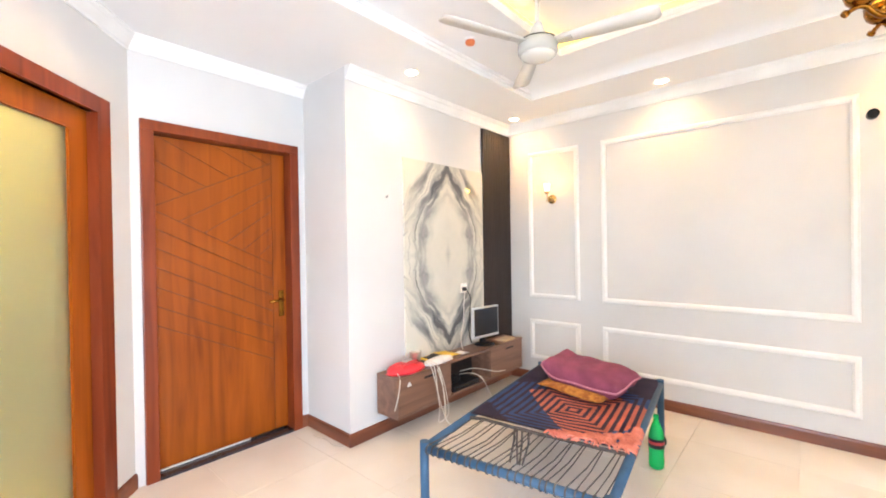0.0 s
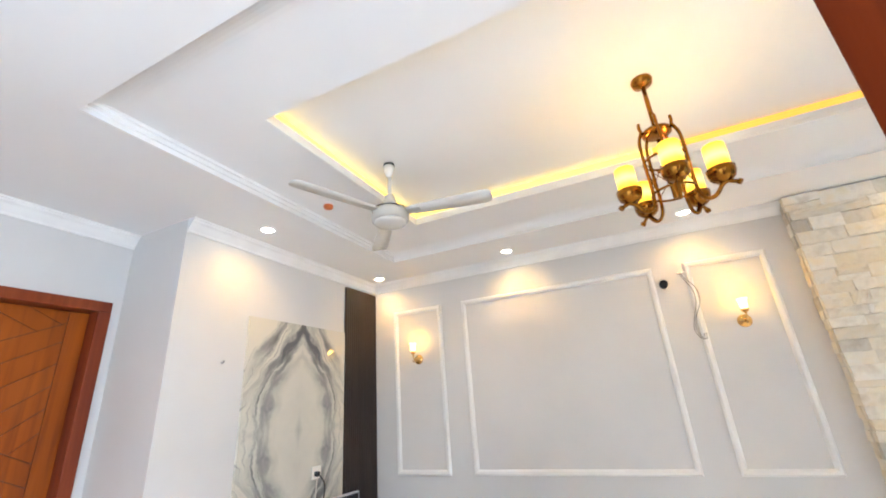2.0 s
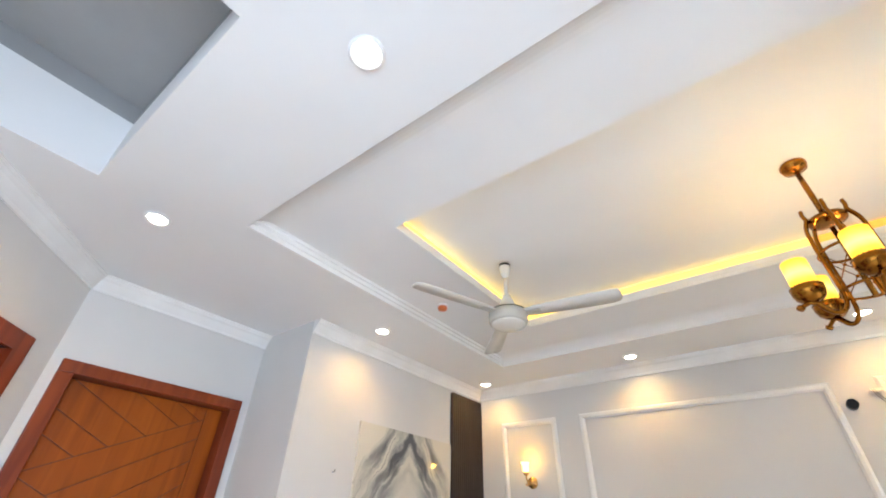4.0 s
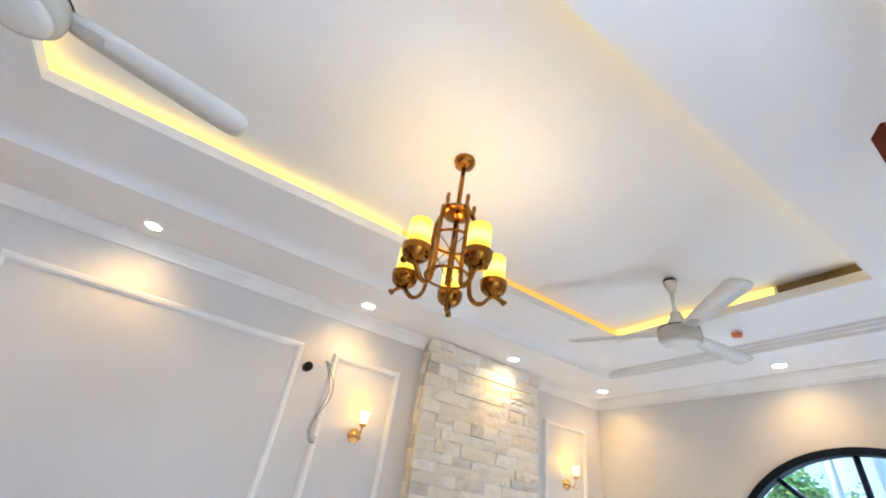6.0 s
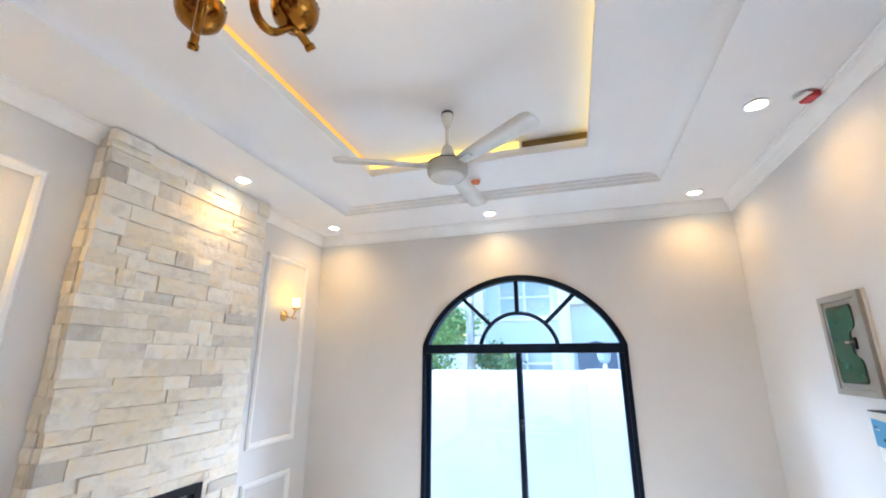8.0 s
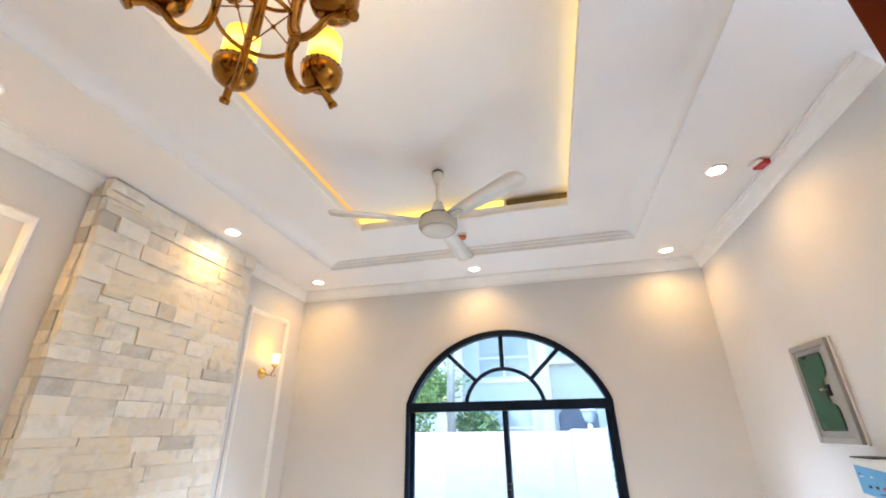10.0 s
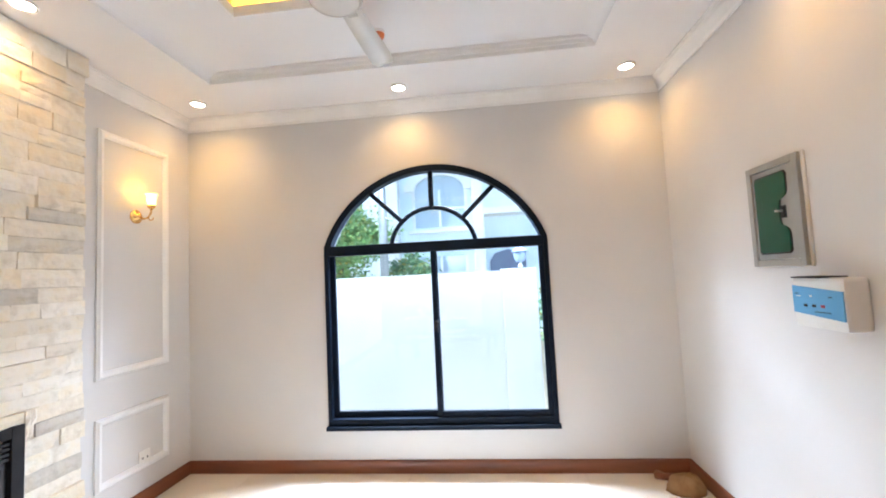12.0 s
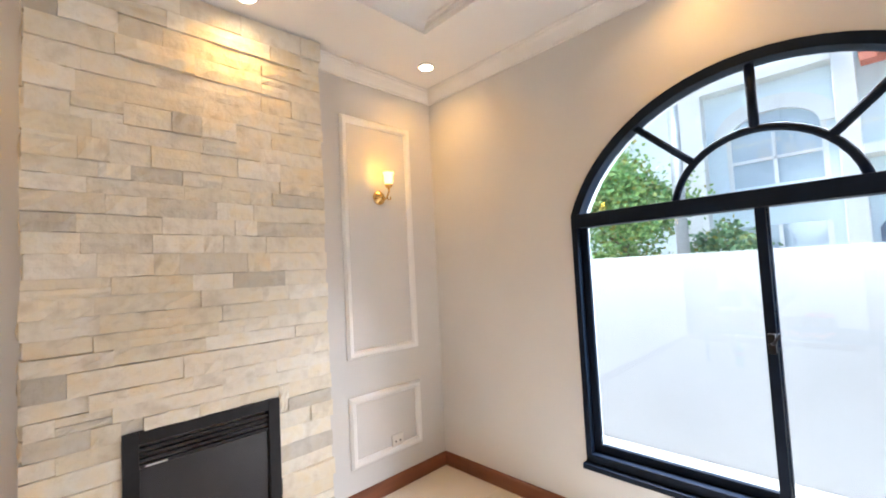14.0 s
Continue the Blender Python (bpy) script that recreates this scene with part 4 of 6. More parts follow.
chim = setting("chimney_breast", boxed(SX0 + 0.02, SX1 - 0.02, SFY + 0.02, NY, 0, Z1 - 0.01), MORTAR, "chimney breast clad in split cream ledge stones", "chimney breast")

fire = thing("fireplace_insert", ((FPX0 + FPX1) / 2, SFY, FPZ0), "black electric fireplace set into the stone wall", "fireplace")
fy = SFY - 0.03
for b4 in ((FPX0, FPX0 + 0.055, FPZ0, FPZ1), (FPX1 - 0.055, FPX1, FPZ0, FPZ1), (FPX0 + 0.055, FPX1 - 0.055, FPZ1 - 0.05, FPZ1), (FPX0 + 0.055, FPX1 - 0.055, FPZ0, FPZ0 + 0.07)):
    part("surround", boxed(b4[0], b4[1], fy, SFY + 0.03, b4[2], b4[3], r=0.004), BLACK, fire)
for k in range(4):
    z = FPZ1 - 0.066 - k * 0.022
    part("vent_slat", boxed(FPX0 + 0.057, FPX1 - 0.057, fy + 0.008, fy + 0.03, z - 0.012, z, r=0.002), BLACK, fire)
part("fire_glass", boxed(FPX0 + 0.055, FPX1 - 0.055, fy + 0.02, fy + 0.026, FPZ0 + 0.07, FPZ1 - 0.15), SCREEN, fire, "dark reflective glass")
part("label_strip", boxed(FPX0 + 0.075, FPX0 + 0.15, fy + 0.004, fy + 0.0075, FPZ1 - 0.142, FPZ1 - 0.136), SILVER, fire)

# ---------------------------------------------------------------- feature wall: marble, slats, television unit
MY0, MY1, MZ0, MZ1 = 2.71, 3.79, 0.45, 2.155
slab = single("marble_panel", boxed(NX, NX + 0.014, MY0, MY1, MZ0, MZ1, r=0.002), MARBLE, "tall book-matched white marble panel with grey mirrored veins", "marble panel", ((NX), (MY0 + MY1) / 2, (MZ0 + MZ1) / 2 + 0.05))

slats = thing("slat_panel", (NX, 4.06, 0.10), "dark espresso vertical slatted wood panel in the corner", "wall panel")
part("backing", boxed(NX, NX + 0.008, MY1 + 0.004, NY - 0.002, 0.10, 2.605), DARKIN, slats)
for k in range(16):
    y = MY1 + 0.008 + k * 0.0312
    part("slat", boxed(NX + 0.008, NX + 0.026, y, y + 0.021, 0.10, 2.605, r=0.002), SLATWOOD, slats)

UX, UY0, UY1, UZ0, UZ1 = -1.66, 2.405, 4.12, 0.175, 0.478
N0, N1 = 3.00, 3.565
unit = thing("tv_unit", (NX, (UY0 + UY1) / 2, UZ0), "wall-hung walnut television unit with two drawers and an open middle", "tv unit")
part("top_board", boxed(NX + 0.016, UX + 0.006, UY0, UY1, UZ1 - 0.02, UZ1, r=0.002), WALNUT, unit)
part("bottom_board", boxed(NX + 0.016, UX, UY0, UY1, UZ0, UZ0 + 0.018, r=0.002), WALNUT, unit)
for y in (UY0, N0 - 0.018, N1, UY1 - 0.018):
    part("side_board", boxed(NX + 0.016, UX - 0.019, y, y + 0.018, UZ0 + 0.018, UZ1 - 0.02), WALNUT, unit)
part("back_board", boxed(NX + 0.016, NX + 0.022, UY0 + 0.018, UY1 - 0.018, UZ0 + 0.018, UZ1 - 0.02), DARKIN, unit)
for y0, y1 in ((UY0, N0), (N1, UY1)):
    drawer = part("drawer_front", boxed(UX - 0.018, UX, y0 + 0.002, y1 - 0.002, UZ0 + 0.02, UZ1 - 0.023, r=0.002), WALNUT, unit)
    yc = (y0 + y1) / 2
    part("grip_slot", boxed(UX - 0.004, UX + 0.003, yc - 0.02, yc + 0.11, UZ1 - 0.068, UZ1 - 0.052, r=0.002), BLACK, drawer)

mon = thing("computer_monitor", (-1.79, 3.64, UZ1), "silver-edged flat computer monitor switched off, on the walnut unit", "monitor")


def turned(bm_, at, deg):
    bmesh.ops.rotate(bm_, cent=at, matrix=Matrix.Rotation(radians(deg), 3, "Z"), verts=bm_.verts)
    return bm_


mc = (-1.79, 3.64, UZ1)
body = part("bezel", turned(boxed(-1.79, -1.755, 3.46, 3.82, UZ1 + 0.075, UZ1 + 0.365, r=0.006), mc, -6), SILVER, mon)
part("screen", turned(boxed(-1.757, -1.753, 3.474, 3.806, UZ1 + 0.10, UZ1 + 0.352), mc, -6), SCREEN, body, "dark switched-off screen")
part("stand_neck", turned(boxed(-1.82, -1.79, 3.61, 3.67, UZ1 + 0.01, UZ1 + 0.16, r=0.006), mc, -6), BLACK, mon)
part("stand_foot", turned(lathe(bmesh.new(), [(0.10, UZ1), (0.10, UZ1 + 0.006), (0.07, UZ1 + 0.016), (0.03, UZ1 + 0.024)], at=(-1.78, 3.64, 0)), mc, -6), BLACK, mon)

single("notepad", boxed(-1.80, -1.68, 3.84, 4.03, UZ1, UZ1 + 0.012, r=0.002), CARD, "buff card notepad on the walnut unit", "notepad", (-1.74, 3.93, UZ1))


def crumpled(cx, cy, z, rx, ry, h, seed, nseg=20, rows=7):
    """A slumped soft heap: rounded, creased and flat below."""
    b = bmesh.new()
    rings = []
    for j in range(rows):
        f = j / (rows - 1)
        ring = []
        for k in range(nseg):
            a = k * math.tau / nseg
            wob = 1 + 0.16 * noise.noise((math.cos(a) * 2.2 + seed, math.sin(a) * 2.2, f * 2.5)) + 0.07 * noise.noise((math.cos(a) * 7 + seed, math.sin(a) * 7, f * 6))
            rad = math.cos(f * math.pi / 2) ** 0.6 * wob if f < 1 else 0.02
            ring.append(b.verts.new((cx + rx * rad * math.cos(a), cy + ry * rad * math.sin(a), z + h * math.sin(f * math.pi / 2) * (1 + 0.2 * noise.noise((math.cos(a) * 3, math.sin(a) * 3, seed))))))
        rings.append(ring)
    for r0, r1 in zip(rings, rings[1:]):
        for k in range(nseg):
            b.faces.new((r0[k], r0[(k + 1) % nseg], r1[(k + 1) % nseg], r1[k])).smooth = True
    b.faces.new(rings[0][::-1])
    b.faces.new(rings[-1])
    bmesh.ops.recalc_face_normals(b, faces=b.faces)
    return b


bag = thing("plastic_bag", (-1.76, 2.60, UZ1), "crumpled bright red polythene bag lying on the unit", "plastic bag")
part("bag_body", crumpled(-1.765, 2.585, UZ1, 0.105, 0.175, 0.062, 3), REDBAG, bag)
part("bag_handle", tube(bmesh.new(), [(-1.72, 2.50, UZ1 + 0.05), (-1.69, 2.55, UZ1 + 0.085), (-1.70, 2.64, UZ1 + 0.08), (-1.73, 2.70, UZ1 + 0.05)], 0.011, 6, flat=0.4), REDBAG, bag)
part("packet", turned(boxed(-1.80, -1.74, 2.57, 2.65, UZ1 + 0.062, UZ1 + 0.078, r=0.003), (-1.77, 2.61, 0), 25), STEEL, bag, "dull foil packet")
cup = single("steel_cup", lathe(bmesh.new(), [(0.034, UZ1), (0.038, UZ1 + 0.004), (0.045, UZ1 + 0.095), (0.046, UZ1 + 0.10), (0.043, UZ1 + 0.098), (0.034, UZ1 + 0.006)], at=(-1.84, 2.765, 0)), STEEL, "small brushed steel cup on the unit", "cup", (-1.84, 2.765, UZ1))


def sheet(corners, z, thick=0.0016, sag=0.006, seed=0, n=8):
    """A thin, slightly curled sheet between four plan corners."""
    b = bmesh.new()
    c = [Vector(q_) for q_ in corners]
    grid = [[None] * (n + 1) for _ in range(n + 1)]
    low = [[None] * (n + 1) for _ in range(n + 1)]
    for i in range(n + 1):
        for j in range(n + 1):
            u, v = i / n, j / n
            p = c[0] * (1 - u) * (1 - v) + c[1] * u * (1 - v) + c[2] * u * v + c[3] * (1 - u) * v
            h = z + sag * (0.5 + noise.noise((u * 2.5 + seed, v * 2.5, seed)))
            grid[i][j] = b.verts.new((p.x, p.y, h + thick))
            low[i][j] = b.verts.new((p.x, p.y, h))
    for i in range(n):
        for j in range(n):
            b.faces.new((grid[i][j], grid[i + 1][j], grid[i + 1][j + 1], grid[i][j + 1])).smooth = True
            b.faces.new((low[i][j], low[i][j + 1], low[i + 1][j + 1], low[i + 1][j])).smooth = True
    for k in range(n):
        for a_, b_ in (((k, 0), (k + 1, 0)), ((n, k), (n, k + 1)), ((k + 1, n), (k, n)), ((0, k + 1), (0, k))):
            b.faces.new((grid[a_[0]][a_[1]], low[a_[0]][a_[1]], low[b_[0]][b_[1]], grid[b_[0]][b_[1]]))
    bmesh.ops.recalc_face_normals(b, faces=b.faces)
    return b


yel = thing("yellow_folder", (-1.78, 3.0, UZ1), "yellow folder with a dark printed patch lying on the unit", "folder")
part("cover", sheet([(-1.88, 2.83), (-1.70, 2.83), (-1.70, 3.17), (-1.88, 3.17)], UZ1 + 0.012, 0.004, 0.012, 1), YELLOW, yel)
part("dark_patch", sheet([(-1.86, 2.87), (-1.745, 2.86), (-1.745, 3.06), (-1.86, 3.06)], UZ1 + 0.018, 0.002, 0.012, 1), BLACK, yel)
single("plastic_sheet", crumpled(-1.725, 2.92, UZ1, 0.055, 0.17, 0.042, 8), PAPER, "crumpled clear-white plastic wrapping on the unit", "wrapping", (-1.72, 2.90, UZ1))
single("paper_slip", sheet([(-1.77, 3.17), (-1.68, 3.19), (-1.69, 3.29), (-1.78, 3.27)], UZ1 + 0.001, 0.002, 0.02, 5), PAPER, "small curled white paper slip on the unit", "paper", (-1.72, 3.23, UZ1))
single("fallen_sticker", sheet([(0, 0), (0.045, 0), (0.03, 0.03), (0.012, 0.028)], 0, 0.001, 0.001, 2, 3), PAPER, "torn pink-white sticker on the drawer", "sticker").matrix_basis = pose(UX + 0.001, 2.50, 0.395, 90, 0, 90)

dvr = thing("set_top_box", (-1.78, 3.22, UZ0 + 0.018), "low black electronics box in the open middle of the unit", "set-top box")
part("case", boxed(-1.88, -1.675, 3.05, 3.40, UZ0 + 0.019, UZ0 + 0.065, r=0.005), BLACK, dvr)
part("front_strip", boxed(-1.675, -1.671, 3.07, 3.38, UZ0 + 0.03, UZ0 + 0.05), SCREEN, dvr)
part("antenna_block", boxed(-1.83, -1.74, 3.10, 3.22, UZ0 + 0.066, UZ0 + 0.115, r=0.01), BLACK, dvr)

plug = socket((NX + 0.014, 3.46, 1.03), "x", "sockets")
part("plug_top", boxed(NX + 0.026, NX + 0.06, 3.425, 3.46, 1.005, 1.04, r=0.008), BLACK, plug, "black plug")
for nm, pts, mt, rad in (
        ("power_cable", [(-1.86, 3.445, 1.01), (-1.87, 3.44, 0.86), (-1.86, 3.42, 0.72), (-1.87, 3.39, 0.60), (-1.84, 3.36, 0.52), (-1.80, 3.33, 0.49)], CABLE, 0.004),
        ("power_cable", [(-1.86, 3.465, 1.01), (-1.86, 3.53, 0.93), (-1.87, 3.52, 0.75), (-1.86, 3.50, 0.60), (-1.85, 3.53, 0.50)], CABLEDARK, 0.005),
        ("loose_cable", [(-1.72, 2.76, 0.51), (-1.65, 2.77, 0.50), (-1.63, 2.78, 0.42), (-1.63, 2.80, 0.28), (-1.63, 2.82, 0.14), (-1.615, 2.79, 0.055), (-1.58, 2.83, 0.10), (-1.60, 2.84, 0.28), (-1.64, 2.81, 0.46)], CABLE, 0.0034),
        ("loose_cable", [(-1.72, 2.79, 0.51), (-1.645, 2.81, 0.49), (-1.62, 2.84, 0.36), (-1.615, 2.86, 0.2), (-1.60, 2.87, 0.04), (-1.50, 2.93, 0.006), (-1.38, 3.05, 0.006), (-1.30, 3.12, 0.006)], CABLE, 0.0034),
        ("loose_cable", [(-1.72, 2.74, 0.51), (-1.65, 2.74, 0.495), (-1.625, 2.76, 0.40), (-1.62, 2.80, 0.25), (-1.61, 2.84, 0.12), (-1.60, 2.86, 0.07), (-1.59, 2.88, 0.13), (-1.62, 2.87, 0.32), (-1.65, 2.84, 0.47)], CABLE, 0.0032),
        ("loose_cable", [(-1.75, 2.46, 0.50), (-1.66, 2.43, 0.475), (-1.645, 2.40, 0.36), (-1.67, 2.385, 0.25)], CABLE, 0.004),
        ("loose_cable", [(-1.80, 3.28, 0.30), (-1.68, 3.32, 0.34), (-1.60, 3.38, 0.33), (-1.54, 3.48, 0.30), (-1.50, 3.56, 0.30)], CABLE, 0.004),
        ("loose_cable", [(-1.79, 3.26, 0.28), (-1.66, 3.28, 0.31), (-1.58, 3.32, 0.27), (-1.53, 3.36, 0.14), (-1.50, 3.42, 0.03), (-1.47, 3.47, 0.006)], CABLE, 0.0034),
        ("loose_cable", [(-2.36, 2.13, 0.006), (-2.25, 2.09, 0.006), (-2.13, 2.12, 0.006), (-2.02, 2.10, 0.006), (-1.94, 2.14, 0.006)], CABLE, 0.004)):
    b, smooth = bmesh.new(), smoothed(pts)
    single(nm, tube(b, smooth, rad, 6), mt, "dark rubber power cable down the marble" if mt is CABLEDARK else "loose cream electric cable", "cable", pts[-1], "cables")

hook = thing("wall_hook", (NX, 2.535, 1.815), "small dark nail in the pale wall", "nail")
part("nail", tube(bmesh.new(), [(NX, 2.535, 1.815), (NX + 0.02, 2.535, 1.817), (NX + 0.022, 2.535, 1.83)], 0.006, 6), GREYMETAL, hook)

# ---------------------------------------------------------------- rope bed with pillow, cloth and bottle
P0, P1, P2, P3 = Vector((-0.89, 1.89, 0.42)), Vector((-0.02, 2.015, 0.42)), Vector((-0.24, 3.625, 0.42)), Vector((-1.11, 3.50, 0.42))
bed = thing("rope_bed", (*((P0 + P2) / 2).xy, 0), "blue metal rope bed with a woven blue and coral cover", "bed")
for a, b in ((P0, P1), (P1, P2), (P2, P3), (P3, P0)):
    part("rail", tube(bmesh.new(), [a, b], 0.021, 12), CYANPIPE, bed)
for p in (P0, P1, P2, P3):
    leg = part("leg", tube(bmesh.new(), [(p.x, p.y, 0.03), (p.x, p.y, 0.455)], 0.023, 12), CYANPIPE, bed)
    part("rubber_foot", lathe(bmesh.new(), [(0.034, 0.0), (0.036, 0.02), (0.030, 0.045), (0.026, 0.05)], at=(p.x, p.y, 0)), BLACK, leg)
ex, ey = (P1 - P0).normalized(), (P3 - P0).normalized()
BW, BL = (P1 - P0).length, (P3 - P0).length
V0 = 0.435


def bed_at(u, v, z):
    return P0 + ex * u + ey * v + Vector((0, 0, z - 0.42))


cover = bmesh.new()
nu, nv = 26, 30
tops = [[None] * (nv + 1) for _ in range(nu + 1)]
for i in range(nu + 1):
    for j in range(nv + 1):
        u, v = -0.024 + (BW + 0.048) * i / nu, V0 + (BL + 0.022 - V0) * j / nv
        edge = min(i, nu - i) / nu * 2
        sag = -0.035 * math.sin(math.pi * i / nu) * math.sin(math.pi * min(1, (j / nv) * 1.1)) + (0.026 if 0 < i < nu else 0.0)
        tops[i][j] = cover.verts.new((u, v, sag + 0.004 * noise.noise((u * 9, v * 9, 0))))
for i in range(nu):
    for j in range(nv):
        cover.faces.new((tops[i][j], tops[i + 1][j], tops[i + 1][j + 1], tops[i][j + 1])).smooth = True
bmesh.ops.solidify(cover, geom=list(cover.faces), thickness=0.008)
matob = new("woven_cover", mesh("woven_cover", cover, WEAVE))
matob.parent = bed
turn = Matrix(((ex.x, ey.x, 0, 0), (ex.y, ey.y, 0, 0), (0, 0, 1, 0), (0, 0, 0, 1)))
matob.matrix_basis = Matrix.Translation(P0 - base_of(bed)) @ turn
random.seed(7)
for k in range(24):
    u = 0.03 + (BW - 0.06) * k / 23 + random.uniform(-0.008, 0.008)
    u2 = min(BW - 0.02, max(0.02, u + (0.036 if k % 2 else 0.012) + random.uniform(-0.008, 0.008)))
    a, b = bed_at(u, 0.0, 0.425), bed_at(u2, V0 + 0.02, 0.425)
    mid = (a + b) / 2 - Vector((0, 0, random.uniform(0.0, 0.008)))
    cord = part("cord", tube(bmesh.new(), [a + Vector((0, 0, 0.018)), mid, b], 0.0031, 6), CORD, bed)
    loop = [a + Vector((0, 0, -0.005)) + ey * 0.0235 * math.cos(q_ * math.tau / 10) + Vector((0, 0, 0.0235 * math.sin(q_ * math.tau / 10))) for q_ in range(10)]
    part("cord_loop", tube(bmesh.new(), loop, 0.0042, 5, close=True), CORD, cord)
for u in (0.30, 0.36, 0.34, 0.31):
    a = bed_at(u + random.uniform(-0.02, 0.02), V0, 0.425)
    part("cord", tube(bmesh.new(), [a, a + Vector((0.01, -0.02, -0.06)), a + Vector((random.uniform(-0.03, 0.03), -0.05, -0.17))], 0.006, 6), CORD, bed)
part("cord", tube(bmesh.new(), [bed_at(-0.02, V0 - 0.01, 0.42), bed_at(0.1, V0, 0.43), bed_at(BW * 0.5, V0 + 0.005, 0.42), bed_at(BW + 0.02, V0, 0.43)], 0.010, 8), CORD, bed)
def cover_z(u, v):
    """Height of the woven cover over the floor."""
    return 0.42 + 0.026 - 0.035 * math.sin(math.pi * (u + 0.024) / (BW + 0.048)) * math.sin(math.pi * min(1, (v - V0) / (BL + 0.022 - V0) * 1.1))


fr = bmesh.new()
for k in range(300):
    f = random.random() ** 0.8
    u, v = BW * (0.56 + 0.44 * f), V0 + 0.01 + 0.19 * random.random() * f
    z0 = cover_z(u, v) + 0.006
    a = bed_at(u, v, z0)
    dx, dy = random.uniform(-0.045, 0.045), random.uniform(-0.035, 0.01)
    tube(fr, [a, a + Vector((dx * 0.5, dy * 0.5, 0.003)), a + Vector((dx, dy, -0.003 if v > V0 + 0.04 else -0.014))], [0.0065, 0.0065, 0.004], 5)
for k in range(34):
    a = bed_at(BW - 0.03, V0 + 0.01 + 0.26 * k / 33, 0.450)
    tube(fr, [a, a + Vector((0.035, random.uniform(-0.02, 0.02), 0.0)), a + Vector((0.05, random.uniform(-0.03, 0.02), -0.022))], [0.007, 0.006, 0.004], 5)
tagged(part("fringe", fr, CORAL, bed, "loose coral yarn fringe"), kind="stuff")


def cushion(cx, cy, z, lx, ly, h, deg, seed, tip=0.0, curl=0.0):
    """A filled pillow: thick in the middle, thin and pinched at its corners."""
    b = bmesh.new()
    n = 18
    rows = {}
    for s in (1, -1):
        for i in range(n + 1):
            for j in range(n + 1):
                u, v = -1 + 2 * i / n, -1 + 2 * j / n
                if s == -1 and (i in (0, n) or j in (0, n)):
                    rows[s, i, j] = rows[1, i, j]
                    continue
                bulge = ((1 - abs(u) ** 3.2) * (1 - abs(v) ** 3.2)) ** 0.34
                wav = 0.10 * noise.noise((u * 2 + seed, v * 2, s)) + 0.05 * noise.noise((u * 5, v * 5 + seed, s))
                p = Vector((u * lx / 2 * (1 - 0.03 * (1 - abs(v) ** 2) * abs(u) ** 4 - 0.05 * abs(u * v) ** 6), v * ly / 2 * (1 - 0.03 * (1 - abs(u) ** 2) * abs(v) ** 4 - 0.05 * abs(u * v) ** 6), h / 2 * bulge * s * (1 + wav * 2) + 0.012 * noise.noise((u * 1.4 + seed, v * 1.4, 0)) + curl * max(0.0, -u - 0.45) ** 2))
                rows[s, i, j] = b.verts.new(p)
    for s in (1, -1):
        for i in range(n):
            for j in range(n):
                f = [rows[s, i, j], rows[s, i + 1, j], rows[s, i + 1, j + 1], rows[s, i, j + 1]]
                b.faces.new(f if s == 1 else f[::-1]).smooth = True
    m = Matrix.Translation((cx, cy, z)) @ Matrix.Rotation(radians(deg), 4, "Z") @ Matrix.Rotation(radians(tip), 4, "X")
    edge = [m @ Vector((*(v_.co.xyz),)) for v_ in ([rows[1, i, 0] for i in range(n)] + [rows[1, n, j] for j in range(n)] + [rows[1, n - i, n] for i in range(n)] + [rows[1, 0, n - j] for j in range(n)])]
    bmesh.ops.transform(b, matrix=m, verts=b.verts)
    return b, edge


pil = thing("pillow", (-0.70, 3.34, 0.44), "plum purple cotton pillow slumped on the rope bed", "pillow")
b, edge = cushion(-0.585, 3.215, 0.520, 0.58, 0.35, 0.16, -9, 4, 8, 0.24)
part("pillow_body", b, PILLOW, pil)
part("piping", tube(bmesh.new(), edge, 0.006, 6, close=True), PILLOWEDGE, pil)
b, edge = cushion(-0.63, 3.06, 0.456, 0.50, 0.18, 0.030, -9, 9, 3)
single("folded_cloth", b, OCHRE, "folded ochre printed cloth under the pillow", "cloth", (-0.66, 3.06, 0.455))

bx, by = -0.178, 3.26
bot = thing("soda_bottle", (bx, by, 0), "green plastic drink bottle standing on the floor by the bed", "bottle")
part("bottle_body", lathe(bmesh.new(), [(0.030, 0.0), (0.044, 0.012), (0.046, 0.05), (0.043, 0.09), (0.046, 0.13), (0.046, 0.20), (0.040, 0.235), (0.026, 0.275), (0.015, 0.30), (0.014, 0.325)], at=(bx, by, 0), sides=20), BOTTLE, bot)
part("label", lathe(bmesh.new(), [(0.0468, 0.135), (0.0474, 0.14), (0.0474, 0.19), (0.0468, 0.195)], at=(bx, by, 0), sides=20), BLACK, bot, "dark wrap-round label")
part("label_print", lathe(bmesh.new(), [(0.0475, 0.16), (0.0480, 0.162), (0.0480, 0.176), (0.0475, 0.178)], at=(bx, by, 0), sides=20), RUST, bot, "red printed band")
part("cap", lathe(bmesh.new(), [(0.0165, 0.315), (0.0165, 0.335), (0.014, 0.338)], at=(bx, by, 0), sides=16), BOTTLE, bot, "green screw cap")

# ---------------------------------------------------------------- ceiling fixtures
dl = thing("downlight", (0, 0, 0), "small round lit ceiling downlight with white rim", "downlight", "ceiling downlights")
part("rim", lathe(bmesh.new(), [(0.056, 0.0), (0.058, -0.006), (0.052, -0.012), (0.043, -0.008), (0.043, 0.0)], sides=24), WHITE, dl)
part("lens", lathe(bmesh.new(), [(0.042, -0.002), (0.042, -0.006), (0.03, -0.008)], sides=24), LENS, dl, "lit warm white lens")
place(dl, [pose(x, y, Z1) for x, y in DOWNLIGHTS])

